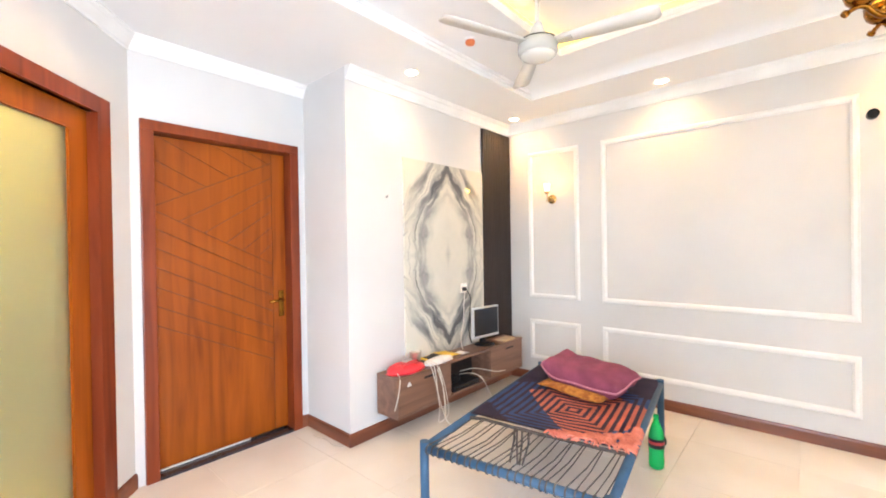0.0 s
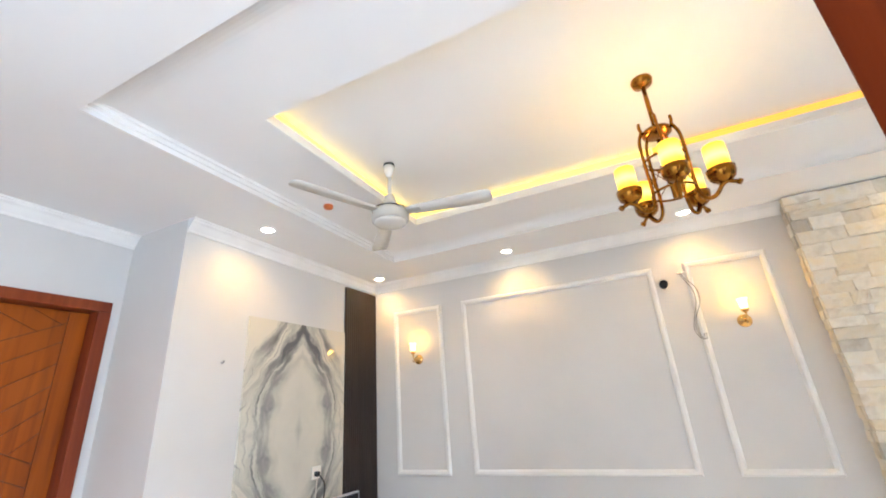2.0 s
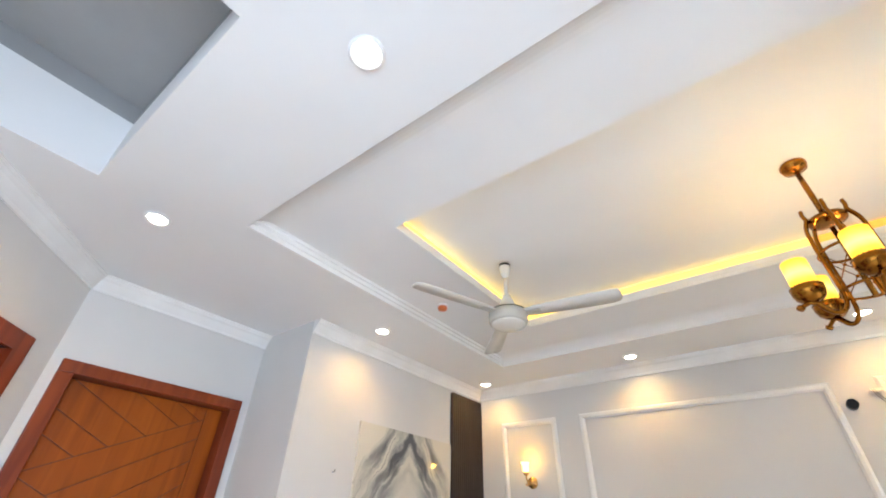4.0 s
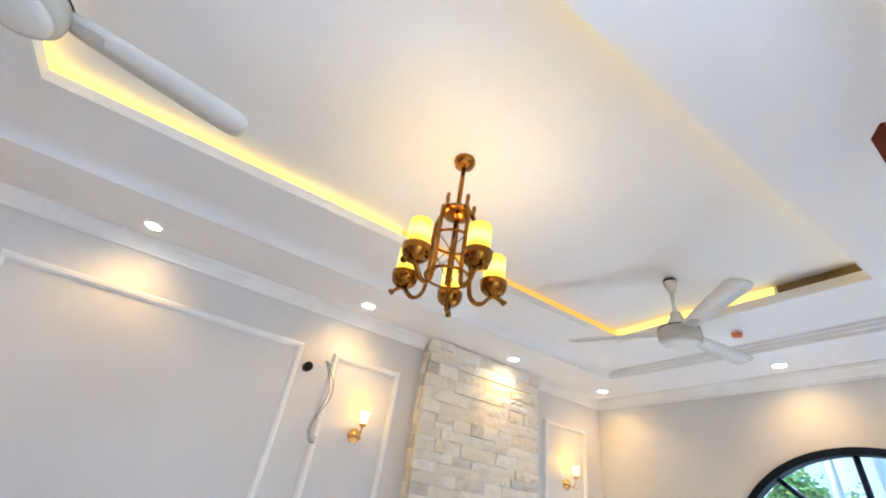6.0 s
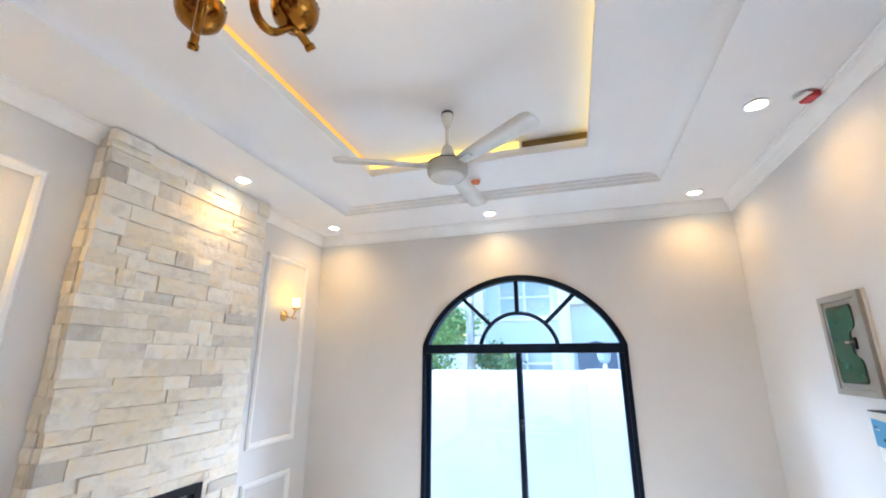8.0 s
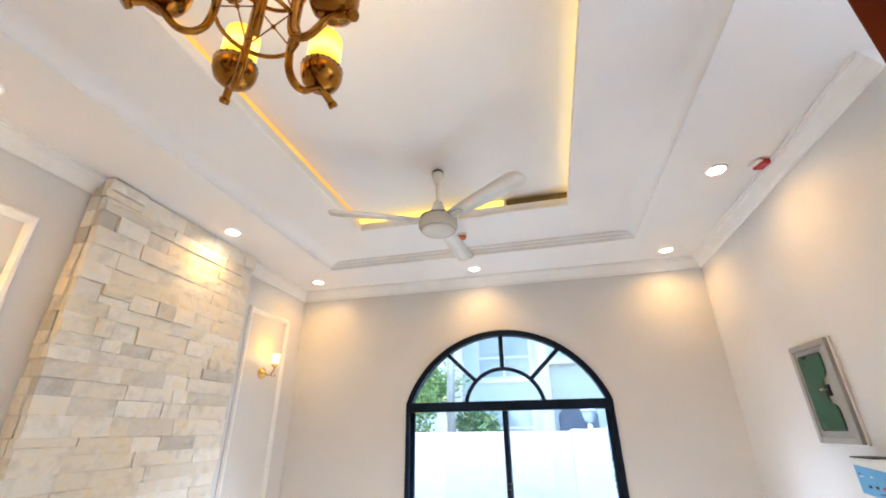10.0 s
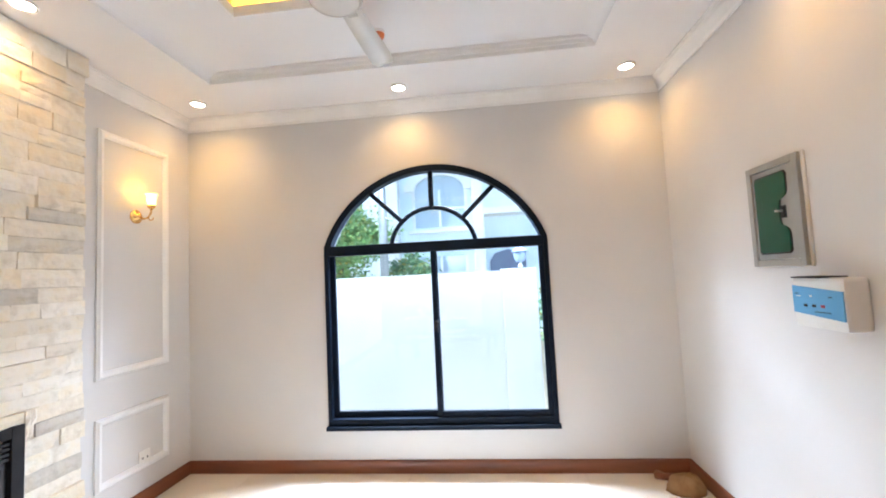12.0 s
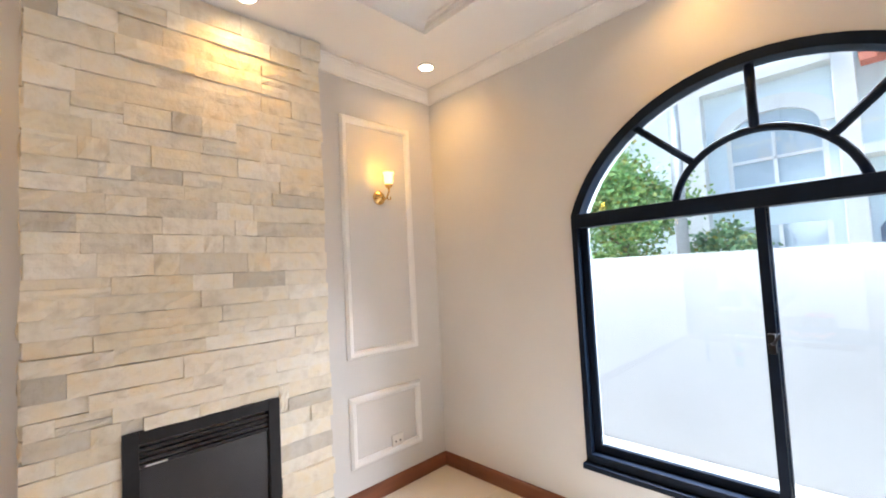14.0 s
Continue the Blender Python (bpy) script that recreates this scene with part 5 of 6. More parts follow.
for x0, x1, y0, y1 in ((R2[0] - 0.02, R2[1] + 0.02, R2[3] + 0.024, R2[3] + 0.031), (R2[0] - 0.02, R2[1] + 0.02, R2[2] - 0.031, R2[2] - 0.024),
                       (R2[0] - 0.031, R2[0] - 0.024, R2[2] - 0.02, R2[3] + 0.02), (R2[1] + 0.024, R2[1] + 0.031, R2[2] + 0.42, R2[3] + 0.02)):
    if y0 > R2[3]:
        single("cove_band", boxed(0.93, x1, y0, y1, 2.840, 2.899), DIMLED, "dim orange stretch of the glowing cove face", "light strip", ((0.93 + x1) / 2, y0, 2.816), "cove light strips")
        x1 = 0.92
    single("cove_band", boxed(x0, x1, y0, y1, 2.840, 2.899), LED, "glowing yellow band standing in for the lit cove face", "light strip", ((x0 + x1) / 2, (y0 + y1) / 2, 2.816), "cove light strips")
single("cove_band", boxed(R2[1] + 0.024, R2[1] + 0.031, R2[2] - 0.02, R2[2] + 0.40, 2.840, 2.899), UNLITCOVE, "dark brown band painted as the unlit stretch of cove", "light strip", (R2[1] + 0.027, R2[2] + 0.19, 2.816), "cove light strips")


def ceiling_fan():
    """Three-blade ceiling fan, built under the origin."""
    ob = thing("ceiling_fan", (0, 0, 0), "cream white three-blade ceiling fan", "ceiling fan", "ceiling fans")
    part("canopy", lathe(bmesh.new(), [(0.030, -0.017), (0.036, -0.02), (0.032, -0.05), (0.022, -0.085), (0.014, -0.098)], sides=20), FANWHITE, ob)
    part("rod", tube(bmesh.new(), [(0, 0, -0.09), (0, 0, -0.24)], 0.0115, 10), FANWHITE, ob)
    part("bell", lathe(bmesh.new(), [(0.014, -0.215), (0.026, -0.222), (0.034, -0.25), (0.05, -0.285), (0.075, -0.315), (0.080, -0.322)], sides=24), FANWHITE, ob)
    mot = part("motor", lathe(bmesh.new(), [(0.075, -0.322), (0.104, -0.328), (0.112, -0.345), (0.112, -0.385), (0.104, -0.40), (0.09, -0.404)], sides=32), FANGREY, ob, "white motor housing painted grey for its shade")
    part("bottom_cap", lathe(bmesh.new(), [(0.098, -0.402), (0.094, -0.412), (0.070, -0.421), (0.03, -0.426), (0.01, -0.427)], sides=32), FANWHITE, mot)
    # black rings paint the shadow lines on the motor and the canopy
    part("shadow_gap", lathe(bmesh.new(), [(0.085, -0.3215), (0.1085, -0.3265), (0.1085, -0.330), (0.09, -0.331)], sides=32), BLACK, mot)
    part("canopy_shadow_ring", lathe(bmesh.new(), [(0.026, 0.0), (0.034, -0.004), (0.037, -0.016), (0.036, -0.019)], sides=20), BLACK, ob, "black ring for the shadow at the canopy top")
    for k in range(3):
        b = bmesh.new()
        prof = [(0.10, 0.034), (0.16, 0.042), (0.30, 0.050), (0.46, 0.056), (0.575, 0.058), (0.605, 0.050), (0.620, 0.030)]
        rows_ = []
        for x, hw in prof:
            tilt = radians(-11)
            row = []
            for w, t in ((-hw, 0.0025), (0.0, 0.007), (hw, 0.0025), (hw, -0.0025), (0.0, 0.002), (-hw, -0.0025)):
                row.append(b.verts.new((x, w * math.cos(tilt) - t * math.sin(tilt), -0.345 + w * math.sin(tilt) + t * math.cos(tilt))))
            rows_.append(row)
        for r0, r1 in zip(rows_, rows_[1:]):
            for j in range(6):
                b.faces.new((r0[j], r0[(j + 1) % 6], r1[(j + 1) % 6], r1[j])).smooth = True
        b.faces.new(rows_[0][::-1])
        b.faces.new(rows_[-1])
        bmesh.ops.recalc_face_normals(b, faces=b.faces)
        arm = boxed(0.09, 0.19, -0.022, 0.022, -0.352, -0.346, r=0.002)
        for m_ in (b, arm):
            bmesh.ops.rotate(m_, cent=(0, 0, 0), matrix=Matrix.Rotation(radians(120 * k), 3, "Z"), verts=m_.verts)
        blade = part("blade", b, FANWHITE, ob)
        part("blade_bracket", arm, FANGREY, blade)
    return ob


place(ceiling_fan(), [pose(2.41, 2.532, Z3 - 0.004, 0, 0, -5), pose(-0.585, 2.545, Z3, 0, 0, 10)])

for x, y in ((-1.10, 2.592), (3.10, 2.525)):
    cap = thing("detector_cap", (x, y, Z2), "orange dust cap over a round ceiling detector", "smoke detector", "ceiling detectors")
    part("base_ring", lathe(bmesh.new(), [(0.036, Z2), (0.037, Z2 - 0.008), (0.032, Z2 - 0.012)], at=(x, y, 0)), WHITE, cap)
    part("cap", lathe(bmesh.new(), [(0.031, Z2 - 0.011), (0.033, Z2 - 0.022), (0.028, Z2 - 0.034), (0.012, Z2 - 0.037)], at=(x, y, 0)), ORANGE, cap)

jb = thing("junction_box", (2.512, 0.79, Z1), "small dark red junction box hanging open under the ceiling", "junction box")
part("box_body", turned(boxed(2.477, 2.547, 0.77, 0.82, Z1 - 0.03, Z1, r=0.004), (2.512, 0.79, 0), 12), RUST, jb)
part("flap", turned(boxed(2.47, 2.54, 0.82, 0.85, Z1 - 0.022, Z1 - 0.016, r=0.002), (2.512, 0.79, 0), 20), PLASTIC, jb)


def chandelier(cx, cy):
    """Five-arm brass chandelier with lit amber glass cylinders."""
    ob = thing("chandelier", (cx, cy, Z3), "antique brass five-arm chandelier with glowing amber glass shades", "chandelier")
    part("canopy", lathe(bmesh.new(), [(0.048, Z3), (0.050, Z3 - 0.012), (0.047, Z3 - 0.016), (0.044, Z3 - 0.032), (0.02, Z3 - 0.040), (0.012, Z3 - 0.045)], at=(cx, cy, 0), sides=24), BRASS, ob)
    part("rod", tube(bmesh.new(), [(cx, cy, Z3 - 0.04), (cx, cy, 2.76), (cx, cy, 2.62)], [0.010, 0.011, 0.010], 10), BRASS, ob)
    part("hub", lathe(bmesh.new(), [(0.012, 2.612), (0.030, 2.606), (0.062, 2.598), (0.066, 2.590), (0.064, 2.580), (0.045, 2.575), (0.012, 2.572)], at=(cx, cy, 0), sides=20), BRASS, ob)
    part("stem", tube(bmesh.new(), [(cx, cy, 2.55), (cx, cy, 2.245)], 0.009, 10), BRASS, ob)
    for z, r in ((2.275, 0.088), (2.44, 0.088)):
        part("ring", tube(bmesh.new(), [(cx + r * math.cos(k * math.tau / 28), cy + r * math.sin(k * math.tau / 28), z) for k in range(28)], 0.0055, 6, close=True), BRASS, ob)
    for k in range(5):
        a = radians(54 + 72 * k)
        c, s = math.cos(a), math.sin(a)

        def at(r, z, side=0.0):
            return (cx + r * c - side * s, cy + r * s + side * c, z)
        spine = [(0.070, 2.645), (0.072, 2.622), (0.068, 2.605), (0.072, 2.59), (0.082, 2.565), (0.089, 2.53), (0.090, 2.44), (0.088, 2.33), (0.088, 2.27),
                 (0.095, 2.222), (0.115, 2.198), (0.140, 2.198), (0.160, 2.216), (0.176, 2.236), (0.196, 2.244), (0.218, 2.235), (0.234, 2.226)]
        arm = part("arm", tube(bmesh.new(), smoothed([at(r, z) for r, z in spine], 3), 0.0108, 8, flat=0.7), BRASS, ob)
        part("finial", tube(bmesh.new(), [at(0.230, 2.230), at(0.240, 2.221)], [0.013, 0.012], 8), BRASS, arm)
        part("cup", lathe(bmesh.new(), [(0.012, 2.243), (0.030, 2.248), (0.046, 2.263), (0.053, 2.284), (0.054, 2.305), (0.050, 2.307), (0.048, 2.29)], at=at(0.186, 0), sides=22), BRASS, arm)
        beads = bmesh.new()
        for j in range(22):
            t = j * math.tau / 22
            p = Vector(at(0.186, 2.306)) + Vector((0.053 * math.cos(t), 0.053 * math.sin(t), 0))
            bmesh.ops.create_icosphere(beads, subdivisions=1, radius=0.0022, matrix=Matrix.Translation(p))
        part("beaded_rim", beads, BRASS, arm)
        part("shade", lathe(bmesh.new(), [(0.036, 2.29), (0.043, 2.30), (0.043, 2.415), (0.041, 2.418), (0.039, 2.415), (0.039, 2.305), (0.02, 2.302)], at=at(0.186, 0), sides=24), AMBER, arm, "glowing amber glass cylinder")
        n0 = radians(54 + 72 * (k + 1))
        m0 = (a + n0) / 2
        lat = [(cx + 0.088 * math.cos(a), cy + 0.088 * math.sin(a), 2.29), (cx + 0.072 * math.cos(m0), cy + 0.072 * math.sin(m0), 2.36), (cx + 0.088 * math.cos(n0), cy + 0.088 * math.sin(n0), 2.43)]
        lat2 = [(p[0], p[1], 4.72 - p[2]) for p in lat]
        wires = part("lattice_wire", tube(bmesh.new(), lat, 0.002, 5), BRASS, ob)
        part("lattice_wire", tube(bmesh.new(), lat2, 0.002, 5), BRASS, ob)
        kn = bmesh.new()
        bmesh.ops.create_icosphere(kn, subdivisions=1, radius=0.007, matrix=Matrix.Translation(lat[1]))
        part("lattice_knot", kn, BRASS, wires)
    return ob


chandelier(0.878, 2.556)
for k in range(5):
    a = radians(54 + 72 * k)
    candle = new("chandelier_lamp", bpy.data.lights.new("chandelier_lamp", "POINT"))
    candle.data.energy, candle.data.color, candle.data.shadow_soft_size = 0.8, (1.0, 0.70, 0.24), 0.02
    candle.location = (0.878 + 0.185 * math.cos(a), 2.556 + 0.185 * math.sin(a), 2.39)

# ---------------------------------------------------------------- south wall: electrical panel, stabiliser, switch box
BX0, BX1, BZ0, BZ1 = 2.678, 2.998, 1.360, 1.822
db = thing("distribution_board", ((BX0 + BX1) / 2, SY, BZ0), "grey metal electrical distribution board with green window and lock", "electrical panel")
part("back_rim", boxed(BX0 - 0.008, BX1 + 0.002, SY, SY + 0.012, BZ0 - 0.004, BZ1 + 0.004, r=0.003), PLASTIC, db)
for b4 in ((BX0, BX0 + 0.03, BZ0, BZ1), (BX1 - 0.03, BX1, BZ0, BZ1), (BX0 + 0.03, BX1 - 0.03, BZ1 - 0.03, BZ1), (BX0 + 0.03, BX1 - 0.03, BZ0, BZ0 + 0.03)):
    part("casing", boxed(b4[0], b4[1], SY + 0.012, SY + 0.03, b4[2], b4[3], r=0.003), GREYMETAL, db)
gx0, gx1, gz0, gz1 = BX0 + 0.075, BX1 - 0.055, BZ0 + 0.06, BZ1 - 0.06
zc = (gz0 + gz1) / 2
dleaf = part("panel_door", boxed(BX0 + 0.032, BX1 - 0.032, SY + 0.012, SY + 0.024, BZ0 + 0.032, BZ1 - 0.032, r=0.003), GREYMETAL, db)
notch = [(gx1, gz0 + 0.012), (gx1, gz1 - 0.012), (gx1 - 0.012, gz1), (gx0 + 0.012, gz1), (gx0, gz1 - 0.012), (gx0, zc + 0.085), (gx0 + 0.010, zc + 0.065), (gx0 + 0.042, zc + 0.05), (gx0 + 0.048, zc + 0.03),
         (gx0 + 0.048, zc - 0.03), (gx0 + 0.042, zc - 0.05), (gx0 + 0.010, zc - 0.065), (gx0, zc - 0.085), (gx0, gz0 + 0.012), (gx0 + 0.012, gz0), (gx1 - 0.012, gz0)]
part("window_seal", prism(bmesh.new(), [(x + (0.007 if x > (gx0 + gx1) / 2 else -0.006), z + (0.006 if z > zc else -0.006)) for x, z in notch], SY + 0.023, SY + 0.0262, "y"), BLACK, dleaf)
part("green_window", prism(bmesh.new(), notch, SY + 0.0255, SY + 0.0285, "y"), GREENGLASS, dleaf, "dark green translucent window")
lock = part("lock", boxed(gx0 + 0.010, gx0 + 0.034, SY + 0.024, SY + 0.034, zc - 0.026, zc + 0.026, r=0.003), BLACK, dleaf)
part("key", tube(bmesh.new(), [(gx0 + 0.022, SY + 0.034, zc + 0.004), (gx0 + 0.022, SY + 0.062, zc + 0.004)], 0.005, 6), STEEL, lock)

vx0, vx1, vz0, vz1, vy = 2.45, 2.69, 1.125, 1.315, SY + 0.085
ups = thing("voltage_stabiliser", ((vx0 + vx1) / 2, SY, vz0), "white wall-mounted electric control unit with a blue front panel", "control unit")
part("case", boxed(vx0, vx1, SY, vy, vz0, vz1, r=0.014), PLASTIC, ups)
pan = part("front_panel", prism(bmesh.new(), [(vx0 + 0.006, vz0 + 0.038), (vx1 - 0.004, vz0 + 0.056), (vx1 - 0.004, vz1 - 0.030), (vx0 + 0.006, vz1 - 0.048)], vy - 0.002, vy + 0.003, "y"), BLUELABEL, ups, "blue front panel with small dials")
for dx, dz, w_, h_, m_ in ((0.165, 0.012, 0.016, 0.010, BLACK), (0.125, 0.012, 0.016, 0.010, BLACK), (0.085, 0.012, 0.016, 0.010, RUST), (0.195, 0.05, 0.02, 0.003, PLASTIC), (0.14, 0.05, 0.010, 0.006, PLASTIC), (0.05, 0.05, 0.016, 0.003, BLACK), (0.06, -0.006, 0.07, 0.003, BLACK), (0.205, 0.06, 0.016, 0.003, BLACK)):
    part("marking", boxed(vx0 + dx, vx0 + dx + w_, vy + 0.002, vy + 0.005, vz0 + 0.068 + dz, vz0 + 0.068 + dz + h_), m_, pan)
part("top_lid", boxed(vx0 + 0.08, vx1 - 0.02, SY + 0.004, SY + 0.10, vz1 - 0.001, vz1 + 0.004), BLACK, ups)
sw = thing("switch_box", (2.302, SY, 1.065), "small white surface switch box on the wall", "switch")
part("switch_body", boxed(2.255, 2.35, SY, SY + 0.036, 1.065, 1.155, r=0.008), PLASTIC, sw)
part("switch_rocker", boxed(2.282, 2.322, SY + 0.036, SY + 0.042, 1.085, 1.135, r=0.003), PLASTIC, sw)

sack = thing("sack", (3.66, 0.86, 0), "slumped brown jute sack on the floor in the corner", "sack")
part("sack_body", crumpled(3.655, 0.845, 0, 0.085, 0.11, 0.10, 12, 22, 8), SACK, sack)
part("sack_neck", tube(bmesh.new(), [(3.72, 0.88, 0.05), (3.78, 0.92, 0.03), (3.83, 0.95, 0.02)], [0.03, 0.022, 0.03], 8), SKIRT, sack, "dark folded flap")

# ---------------------------------------------------------------- outside the window
setting("ground", boxed(-300, 300, -300, 300, -0.35, -0.15), EARTH, "dusty open ground", "ground")
setting("pavement", boxed(4.1, 5.05, -6, 9, -0.15, 0.0), PAVING, "pale concrete strip along the house", "pavement")
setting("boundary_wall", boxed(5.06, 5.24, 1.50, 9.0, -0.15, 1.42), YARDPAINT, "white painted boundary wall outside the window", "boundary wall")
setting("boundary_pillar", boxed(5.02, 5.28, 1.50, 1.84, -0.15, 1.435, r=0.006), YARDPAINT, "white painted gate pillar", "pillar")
lan = thing("gate_lamp", (5.15, 1.64, 1.435), "blue-grey metal lantern on the gate pillar", "lantern")
part("lamp_stem", tube(bmesh.new(), [(5.15, 1.64, 1.435), (5.15, 1.64, 1.50)], [0.03, 0.014], 10), POLEGREY, lan)
part("lamp_glass", lathe(bmesh.new(), [(0.035, 1.50), (0.055, 1.53), (0.068, 1.60), (0.06, 1.605)], at=(5.15, 1.64, 0), sides=8), PORCH, lan)
part("lamp_roof", lathe(bmesh.new(), [(0.085, 1.605), (0.08, 1.615), (0.03, 1.65), (0.008, 1.68)], at=(5.15, 1.64, 0), sides=8), PORCH, lan)
pole = single("street_pole", tube(bmesh.new(), [(7.2, 3.56, -0.15), (7.2, 3.56, 6.5)], [0.075, 0.05], 12), POLEGREY, "tall grey metal street pole", "pole", (7.2, 3.56, -0.15))

HX = 12.0
house = thing("neighbour_house", (HX, 3, -0.15), "two-storey house with white columns and arched window, tinted pale blue for glare", "house")
part("house_wall", boxed(HX, HX + 6, -4.0, 10.5, -0.15, 7.0), HOUSEPAINT, house)


def house_window(y0, y1, z0, z1, arch=0.0):
    w = part("house_window", boxed(HX - 0.03, HX + 0.002, y0, y1, z0, z1), DARKPANE, house)
    for b4 in ((y0 - 0.08, y0, z0 - 0.08, z1), (y1, y1 + 0.08, z0 - 0.08, z1), ((y0 + y1) / 2 - 0.03, (y0 + y1) / 2 + 0.03, z0, z1), (y0, y1, (z0 + z1) / 2 - 0.03, (z0 + z1) / 2 + 0.03)):
        part("window_bar", boxed(HX - 0.07, HX - 0.025, *b4), OUTPAINT, w)
    part("window_sill", boxed(HX - 0.16, HX, y0 - 0.18, y1 + 0.18, z0 - 0.16, z0 - 0.08), OUTPAINT, w)
    if arch:
        n, yc, hf = 14, (y0 + y1) / 2, (y1 - y0) / 2
        arc_in = [(yc - hf * math.cos(math.pi * k / n), z1 + arch * math.sin(math.pi * k / n)) for k in range(n + 1)]
        part("arched_pane", prism(bmesh.new(), arc_in, HX - 0.03, HX + 0.002, "x"), DARKPANE, w)
        arc_out = [(yc + (hf + 0.28) * math.cos(math.pi * k / n), z1 + (arch + 0.28) * math.sin(math.pi * k / n)) for k in range(n + 1)]
        b_ = bmesh.new()
        for k in range(n):
            quad = [arc_in[k], arc_in[k + 1], arc_out[n - k - 1], arc_out[n - k]]
            prism(b_, quad, HX - 0.14, HX - 0.028, "x")
        part("arch_surround", b_, OUTPAINT, w)
    return w


house_window(2.46, 3.82, 2.75, 3.75, 0.42)
house_window(2.5, 3.8, 1.0, 1.95)
house_window(-2.4, -0.8, 2.9, 4.3)
house_window(6.4, 8.0, 2.9, 4.3)
for y0, y1 in ((4.25, 4.75), (1.95, 2.25)):
    part("column", boxed(HX - 0.30, HX - 0.001, y0, y1, -0.15, 5.6, r=0.02), OUTPAINT, house)
part("ledge", boxed(HX - 0.55, HX - 0.001, -3.9, 1.95, 2.95, 3.12, r=0.01), OUTPAINT, house)
part("ledge", boxed(HX - 0.35, HX - 0.001, 2.25, 4.25, 4.75, 4.95, r=0.01), OUTPAINT, house)
part("porch_arch", prism(bmesh.new(), [(0.9, -0.1), (1.85, -0.1), (1.85, 1.75), (1.72, 1.95), (1.375, 2.05), (1.03, 1.95), (0.9, 1.75)], HX - 0.04, HX + 0.002, "x"), PORCH, house)
part("parapet", boxed(HX - 0.2, HX + 6.1, -4.1, 10.6, 7.0, 7.3), OUTPAINT, house)
aw = part("awning", prism(bmesh.new(), [(HX - 1.0, 4.25), (HX - 0.002, 4.75), (HX - 0.002, 4.85), (HX - 1.0, 4.35)], -0.6, 1.9, "y"), ROOFTILE, house)
for k in range(12):
    y = -0.55 + k * 0.2
    part("roof_tile", tube(bmesh.new(), [(HX - 1.0, y, 4.36), (HX - 0.01, y, 4.855)], 0.07, 6), ROOFTILE, aw)


def tree(name, x, y, height, crown, seed, material, label, count):
    """A tapered trunk, forking limbs and a ragged crown of many small leaves."""
    rng = random.Random(seed)
    ob = thing(name, (x, y, -0.15), label, "tree" if "tree" in name else "shrub")
    tr = bmesh.new()
    tube(tr, [(x, y, -0.15), (x + 0.05, y - 0.04, height * 0.3), (x - 0.03, y + 0.05, height * 0.6), (x, y, height * 0.85)], [0.10 * crown, 0.08 * crown, 0.055 * crown, 0.02], 10)
    tips = []
    for k in range(9):
        a, z0 = rng.uniform(0, math.tau), height * rng.uniform(0.35, 0.75)
        rr = crown * rng.uniform(0.45, 0.8)
        tip = (x + rr * math.cos(a), y + rr * math.sin(a), z0 + crown * rng.uniform(0.1, 0.5))
        mid = (x + rr * 0.5 * math.cos(a), y + rr * 0.5 * math.sin(a), z0 + crown * 0.15)
        tube(tr, [(x, y, z0), mid, tip], [0.035 * crown, 0.022 * crown, 0.008], 6)
        tips += [tip, mid]
    part("trunk", tr, BARK, ob)
    tips.append((x, y, height * 0.9))
    verts, faces = [], []
    for k in range(count):
        c = Vector(rng.choice(tips)) + Vector((rng.gauss(0, 0.2), rng.gauss(0, 0.2), rng.gauss(0, 0.17))) * crown
        d1 = Vector((rng.gauss(0, 1), rng.gauss(0, 1), rng.gauss(0, 0.6))).normalized()
        d2 = d1.cross(Vector((rng.gauss(0, 1), rng.gauss(0, 1), rng.gauss(0, 1)))).normalized()
        ll, ww = rng.uniform(0.05, 0.10), rng.uniform(0.02, 0.04)
        i = len(verts)
        verts += [c, c + d1 * ll * 0.5 + d2 * ww, c + d1 * ll, c + d1 * ll * 0.5 - d2 * ww]
        faces.append((i, i + 1, i + 2, i + 3))
    data = bpy.data.meshes.new("crown")
    data.from_pydata([v - Vector((x, y, -0.15)) for v in verts], [], faces)
    data.materials.append(material)
    cr = new("crown", data)
    cr.parent = ob
    return ob


tree("garden_tree", 8.6, 4.75, 3.2, 1.0, 2, LEAFGREEN, "leafy yellow-green garden tree behind the boundary wall", 11000)
tree("garden_shrub", 8.8, 3.42, 1.9, 0.5, 5, LEAFDEEP, "deep green shrub behind the boundary wall", 4500)
tree("garden_shrub", 6.2, 0.95, 1.2, 0.45, 8, LEAFDEEP, "dark green shrub beside the gate pillar", 2200)

# ---------------------------------------------------------------- pieces: ledge stones and floor tiles
random.seed(11)
variants = []
for k in range(10):
    b = bmesh.new()
    nx, nz = 4, 2
    front = [[b.verts.new((-0.5 + i / nx, -0.5 - (0.0 if i in (0, nx) or j in (0, nz) else random.uniform(0.0, 0.25)) + random.uniform(-0.07, 0.07), -0.5 + j / nz + (0 if 0 < j < nz else random.uniform(-0.02, 0.02)))) for j in range(nz + 1)] for i in range(nx + 1)]
    for i in range(nx):
        for j in range(nz):
            b.faces.new((front[i][j], front[i + 1][j], front[i + 1][j + 1], front[i][j + 1]))
    ring = [front[i][0] for i in range(nx + 1)] + [front[nx][j] for j in range(1, nz + 1)] + [front[i][nz] for i in range(nx - 1, -1, -1)] + [front[0][j] for j in range(nz - 1, 0, -1)]
    back = [b.verts.new((v.co.x, 0.5, v.co.z)) for v in ring]
    for i in range(len(ring)):
        b.faces.new((ring[i], back[i], back[(i + 1) % len(ring)], ring[(i + 1) % len(ring)]))
    bmesh.ops.recalc_face_normals(b, faces=b.faces)
    variants.append(mesh("ledge_stone", b, STONE))


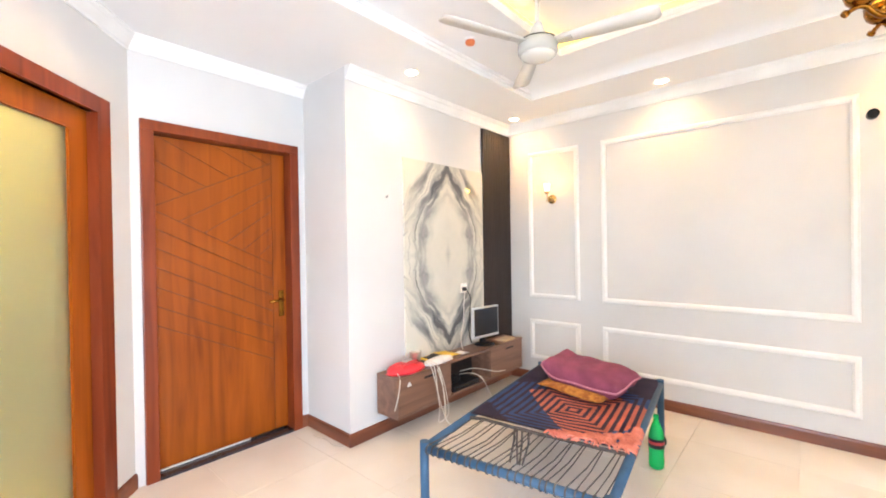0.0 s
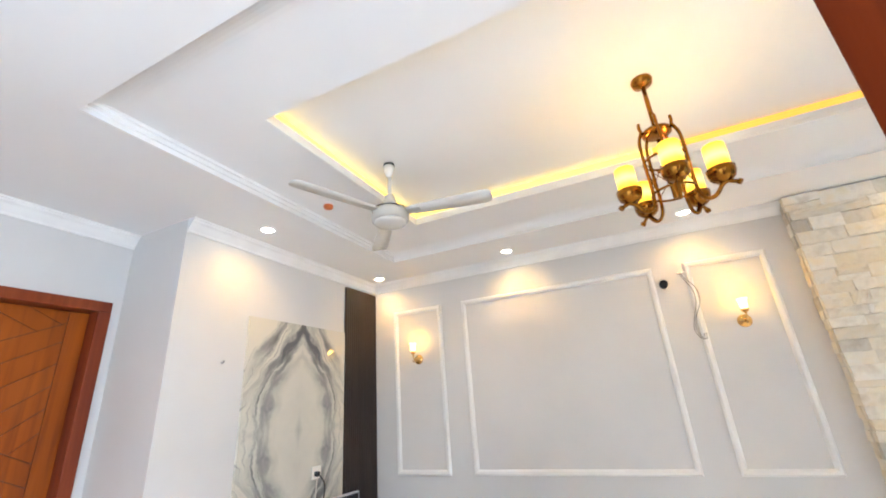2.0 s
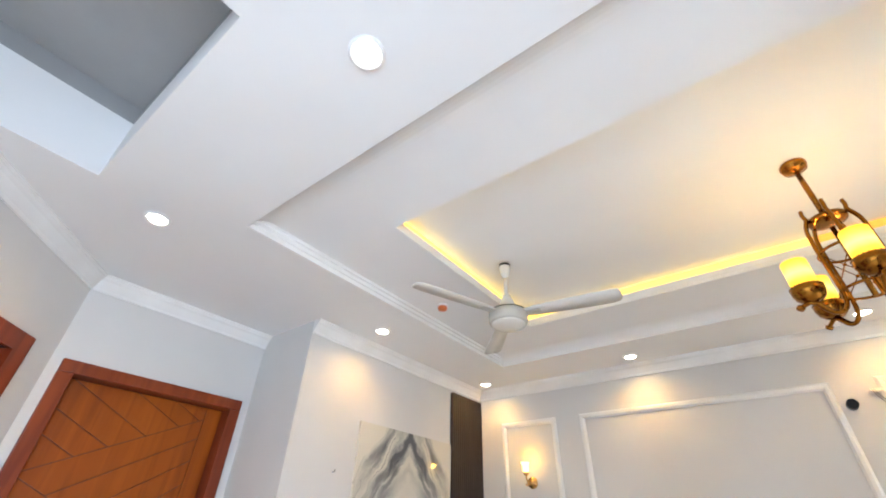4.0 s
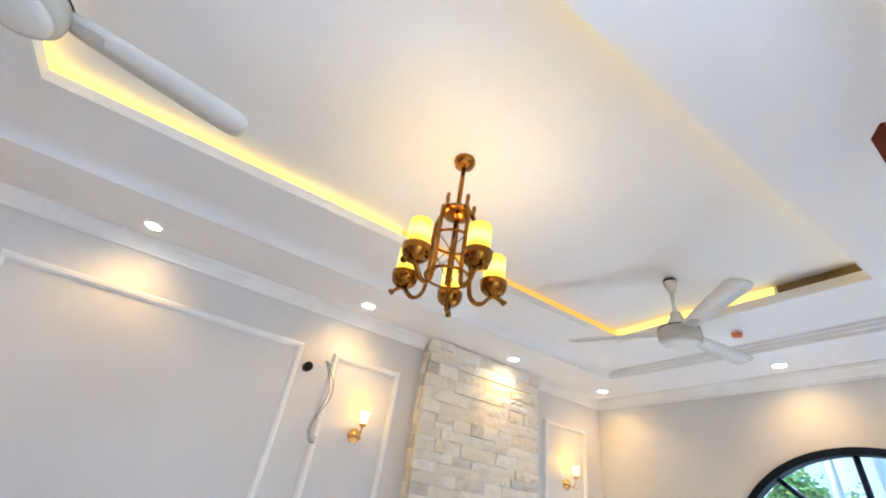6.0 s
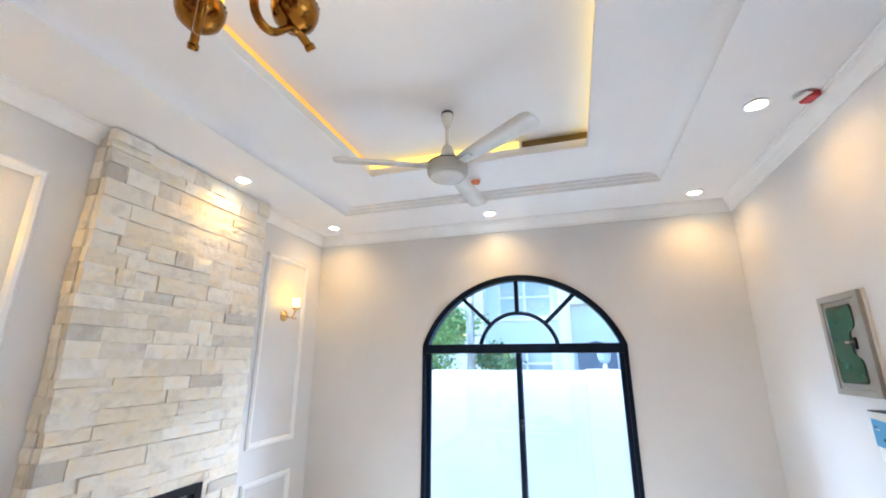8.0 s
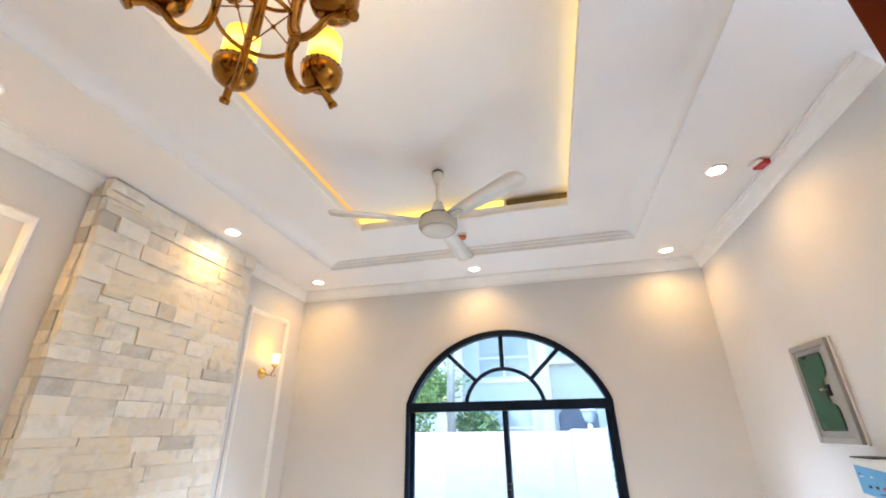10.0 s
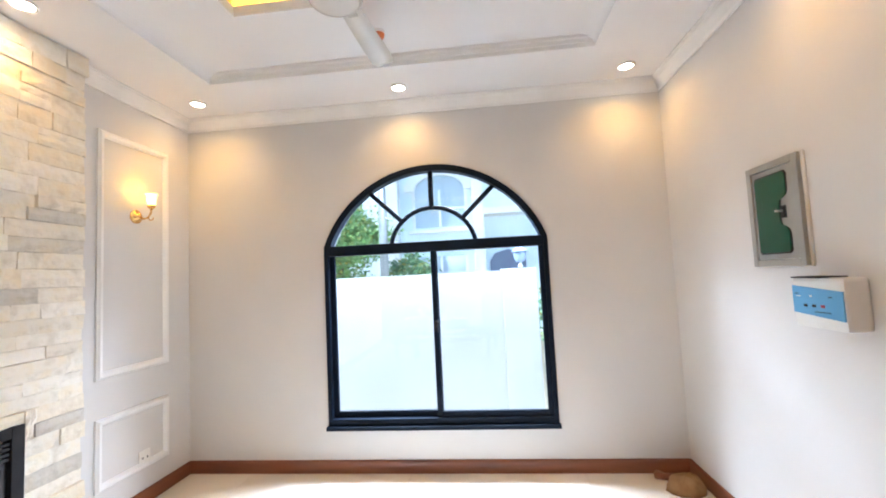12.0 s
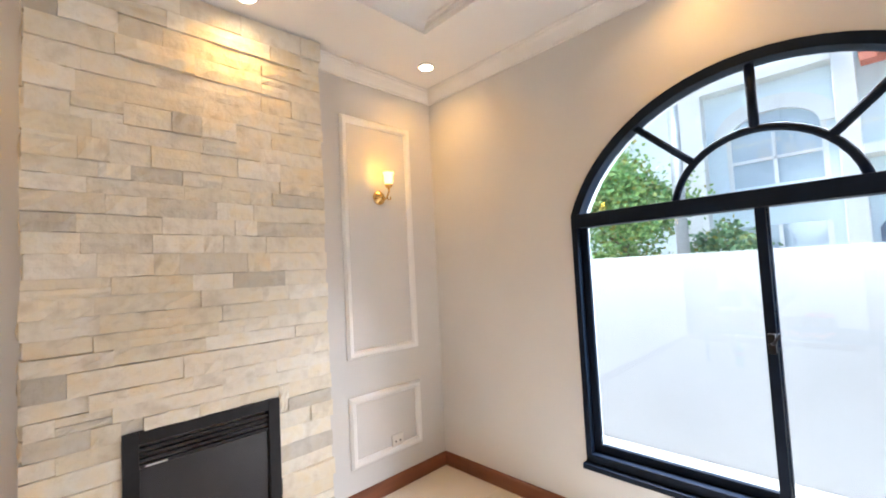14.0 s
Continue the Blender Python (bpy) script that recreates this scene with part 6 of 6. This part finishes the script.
def lay(x0, x1, z0, z1):
    ob = new("ledge_stone", random.choice(variants))
    ob.parent = chim
    dep = random.choice((0.031, 0.034, 0.036, 0.038, 0.041, 0.044, 0.051))
    ob.location = ((x0 + x1) / 2, SFY + 0.024 - dep / 2, (z0 + z1) / 2)
    ob.scale = (x1 - x0 - 0.0008, dep, z1 - z0 - random.uniform(0.0006, 0.003))
    ob.rotation_euler = (radians(random.uniform(-3.0, 3.0)), radians(random.uniform(-0.5, 0.5)), radians(random.uniform(-0.7, 0.7)))


row, z = 0, 0.0
while z < Z1 - 0.02:
    hgt = min(random.choice((0.064, 0.074, 0.082, 0.094)), Z1 - 0.008 - z)
    if Z1 - 0.008 - (z + hgt) < 0.05:
        hgt = Z1 - 0.008 - z
    x = SX0 + random.uniform(-0.012, 0.004)
    end = SX1 + random.uniform(-0.004, 0.010)
    first = True
    while x < end - 0.02:
        ln_ = random.uniform(0.07, 0.22) if first and row % 2 else random.choice((random.uniform(0.08, 0.17), random.uniform(0.16, 0.30), random.uniform(0.26, 0.46)))
        first = False
        x1 = x + ln_ if end - (x + ln_) > 0.09 else end
        spans = [(x, x1)]
        if z + hgt > FPZ0 + 0.01 and z < FPZ1 - 0.01:
            spans = [(a, b) for a, b in ((x, min(x1, FPX0)), (max(x, FPX1), x1)) if b - a > 0.015]
            a, b = max(x, FPX0), min(x1, FPX1)
            if z + hgt - FPZ1 > 0.012 and b - a > 0.015:
                lay(a, b, FPZ1 + 0.001, z + hgt)
        for a, b in spans:
            if b - a > 0.13 and random.random() < 0.10:
                cut_z = z + hgt * random.uniform(0.38, 0.62)
                lay(a, b, z, cut_z)
                lay(a, b, cut_z, z + hgt)
            else:
                lay(a, b, z, z + hgt)
        x = x1
    for side_x, sgn in ((SX0, 1), (SX1, -1)):
        ob = new("ledge_stone", random.choice(variants))
        ob.parent = chim
        deep = random.uniform(0.026, 0.038)
        ob.matrix_basis = Matrix.Translation((side_x + sgn * (0.026 - deep / 2), (SFY + 0.03 + NY) / 2, z + hgt / 2)) @ Matrix.Rotation(radians(-90 * sgn + random.uniform(-5, 5)), 4, "Z") @ Matrix.Diagonal((NY - SFY - 0.036, deep, hgt - 0.003, 1))
    z += hgt
    row += 1

tile_cache = {}


def tile_mesh(w, d):
    key = (round(w, 3), round(d, 3))
    if key not in tile_cache:
        b = boxed(-w / 2, w / 2, -d / 2, d / 2, -0.008, 0)
        bmesh.ops.bevel(b, geom=[e for e in b.edges if all(v.co.z > -0.001 for v in e.verts)], offset=0.0007, segments=1, affect="EDGES")
        tile_cache[key] = mesh("floor_tile", b, TILE)
    return tile_cache[key]


xs = [-2.5 + 0.6 * k for k in range(12)]
ys = [-1.6 + 0.6 * k for k in range(11)]
for x in xs:
    for y in ys:
        w, d = min(0.6, 3.9 - x), min(0.6, 4.3 - y)
        if w < 0.02 or d < 0.02 or (x > 1.85 and y + d < 0.5):
            continue
        ob = new("floor_tile", tile_mesh(w - 0.0014, d - 0.0014))
        ob.parent = floor
        ob.location = (x + w / 2, y + d / 2, 0.0)
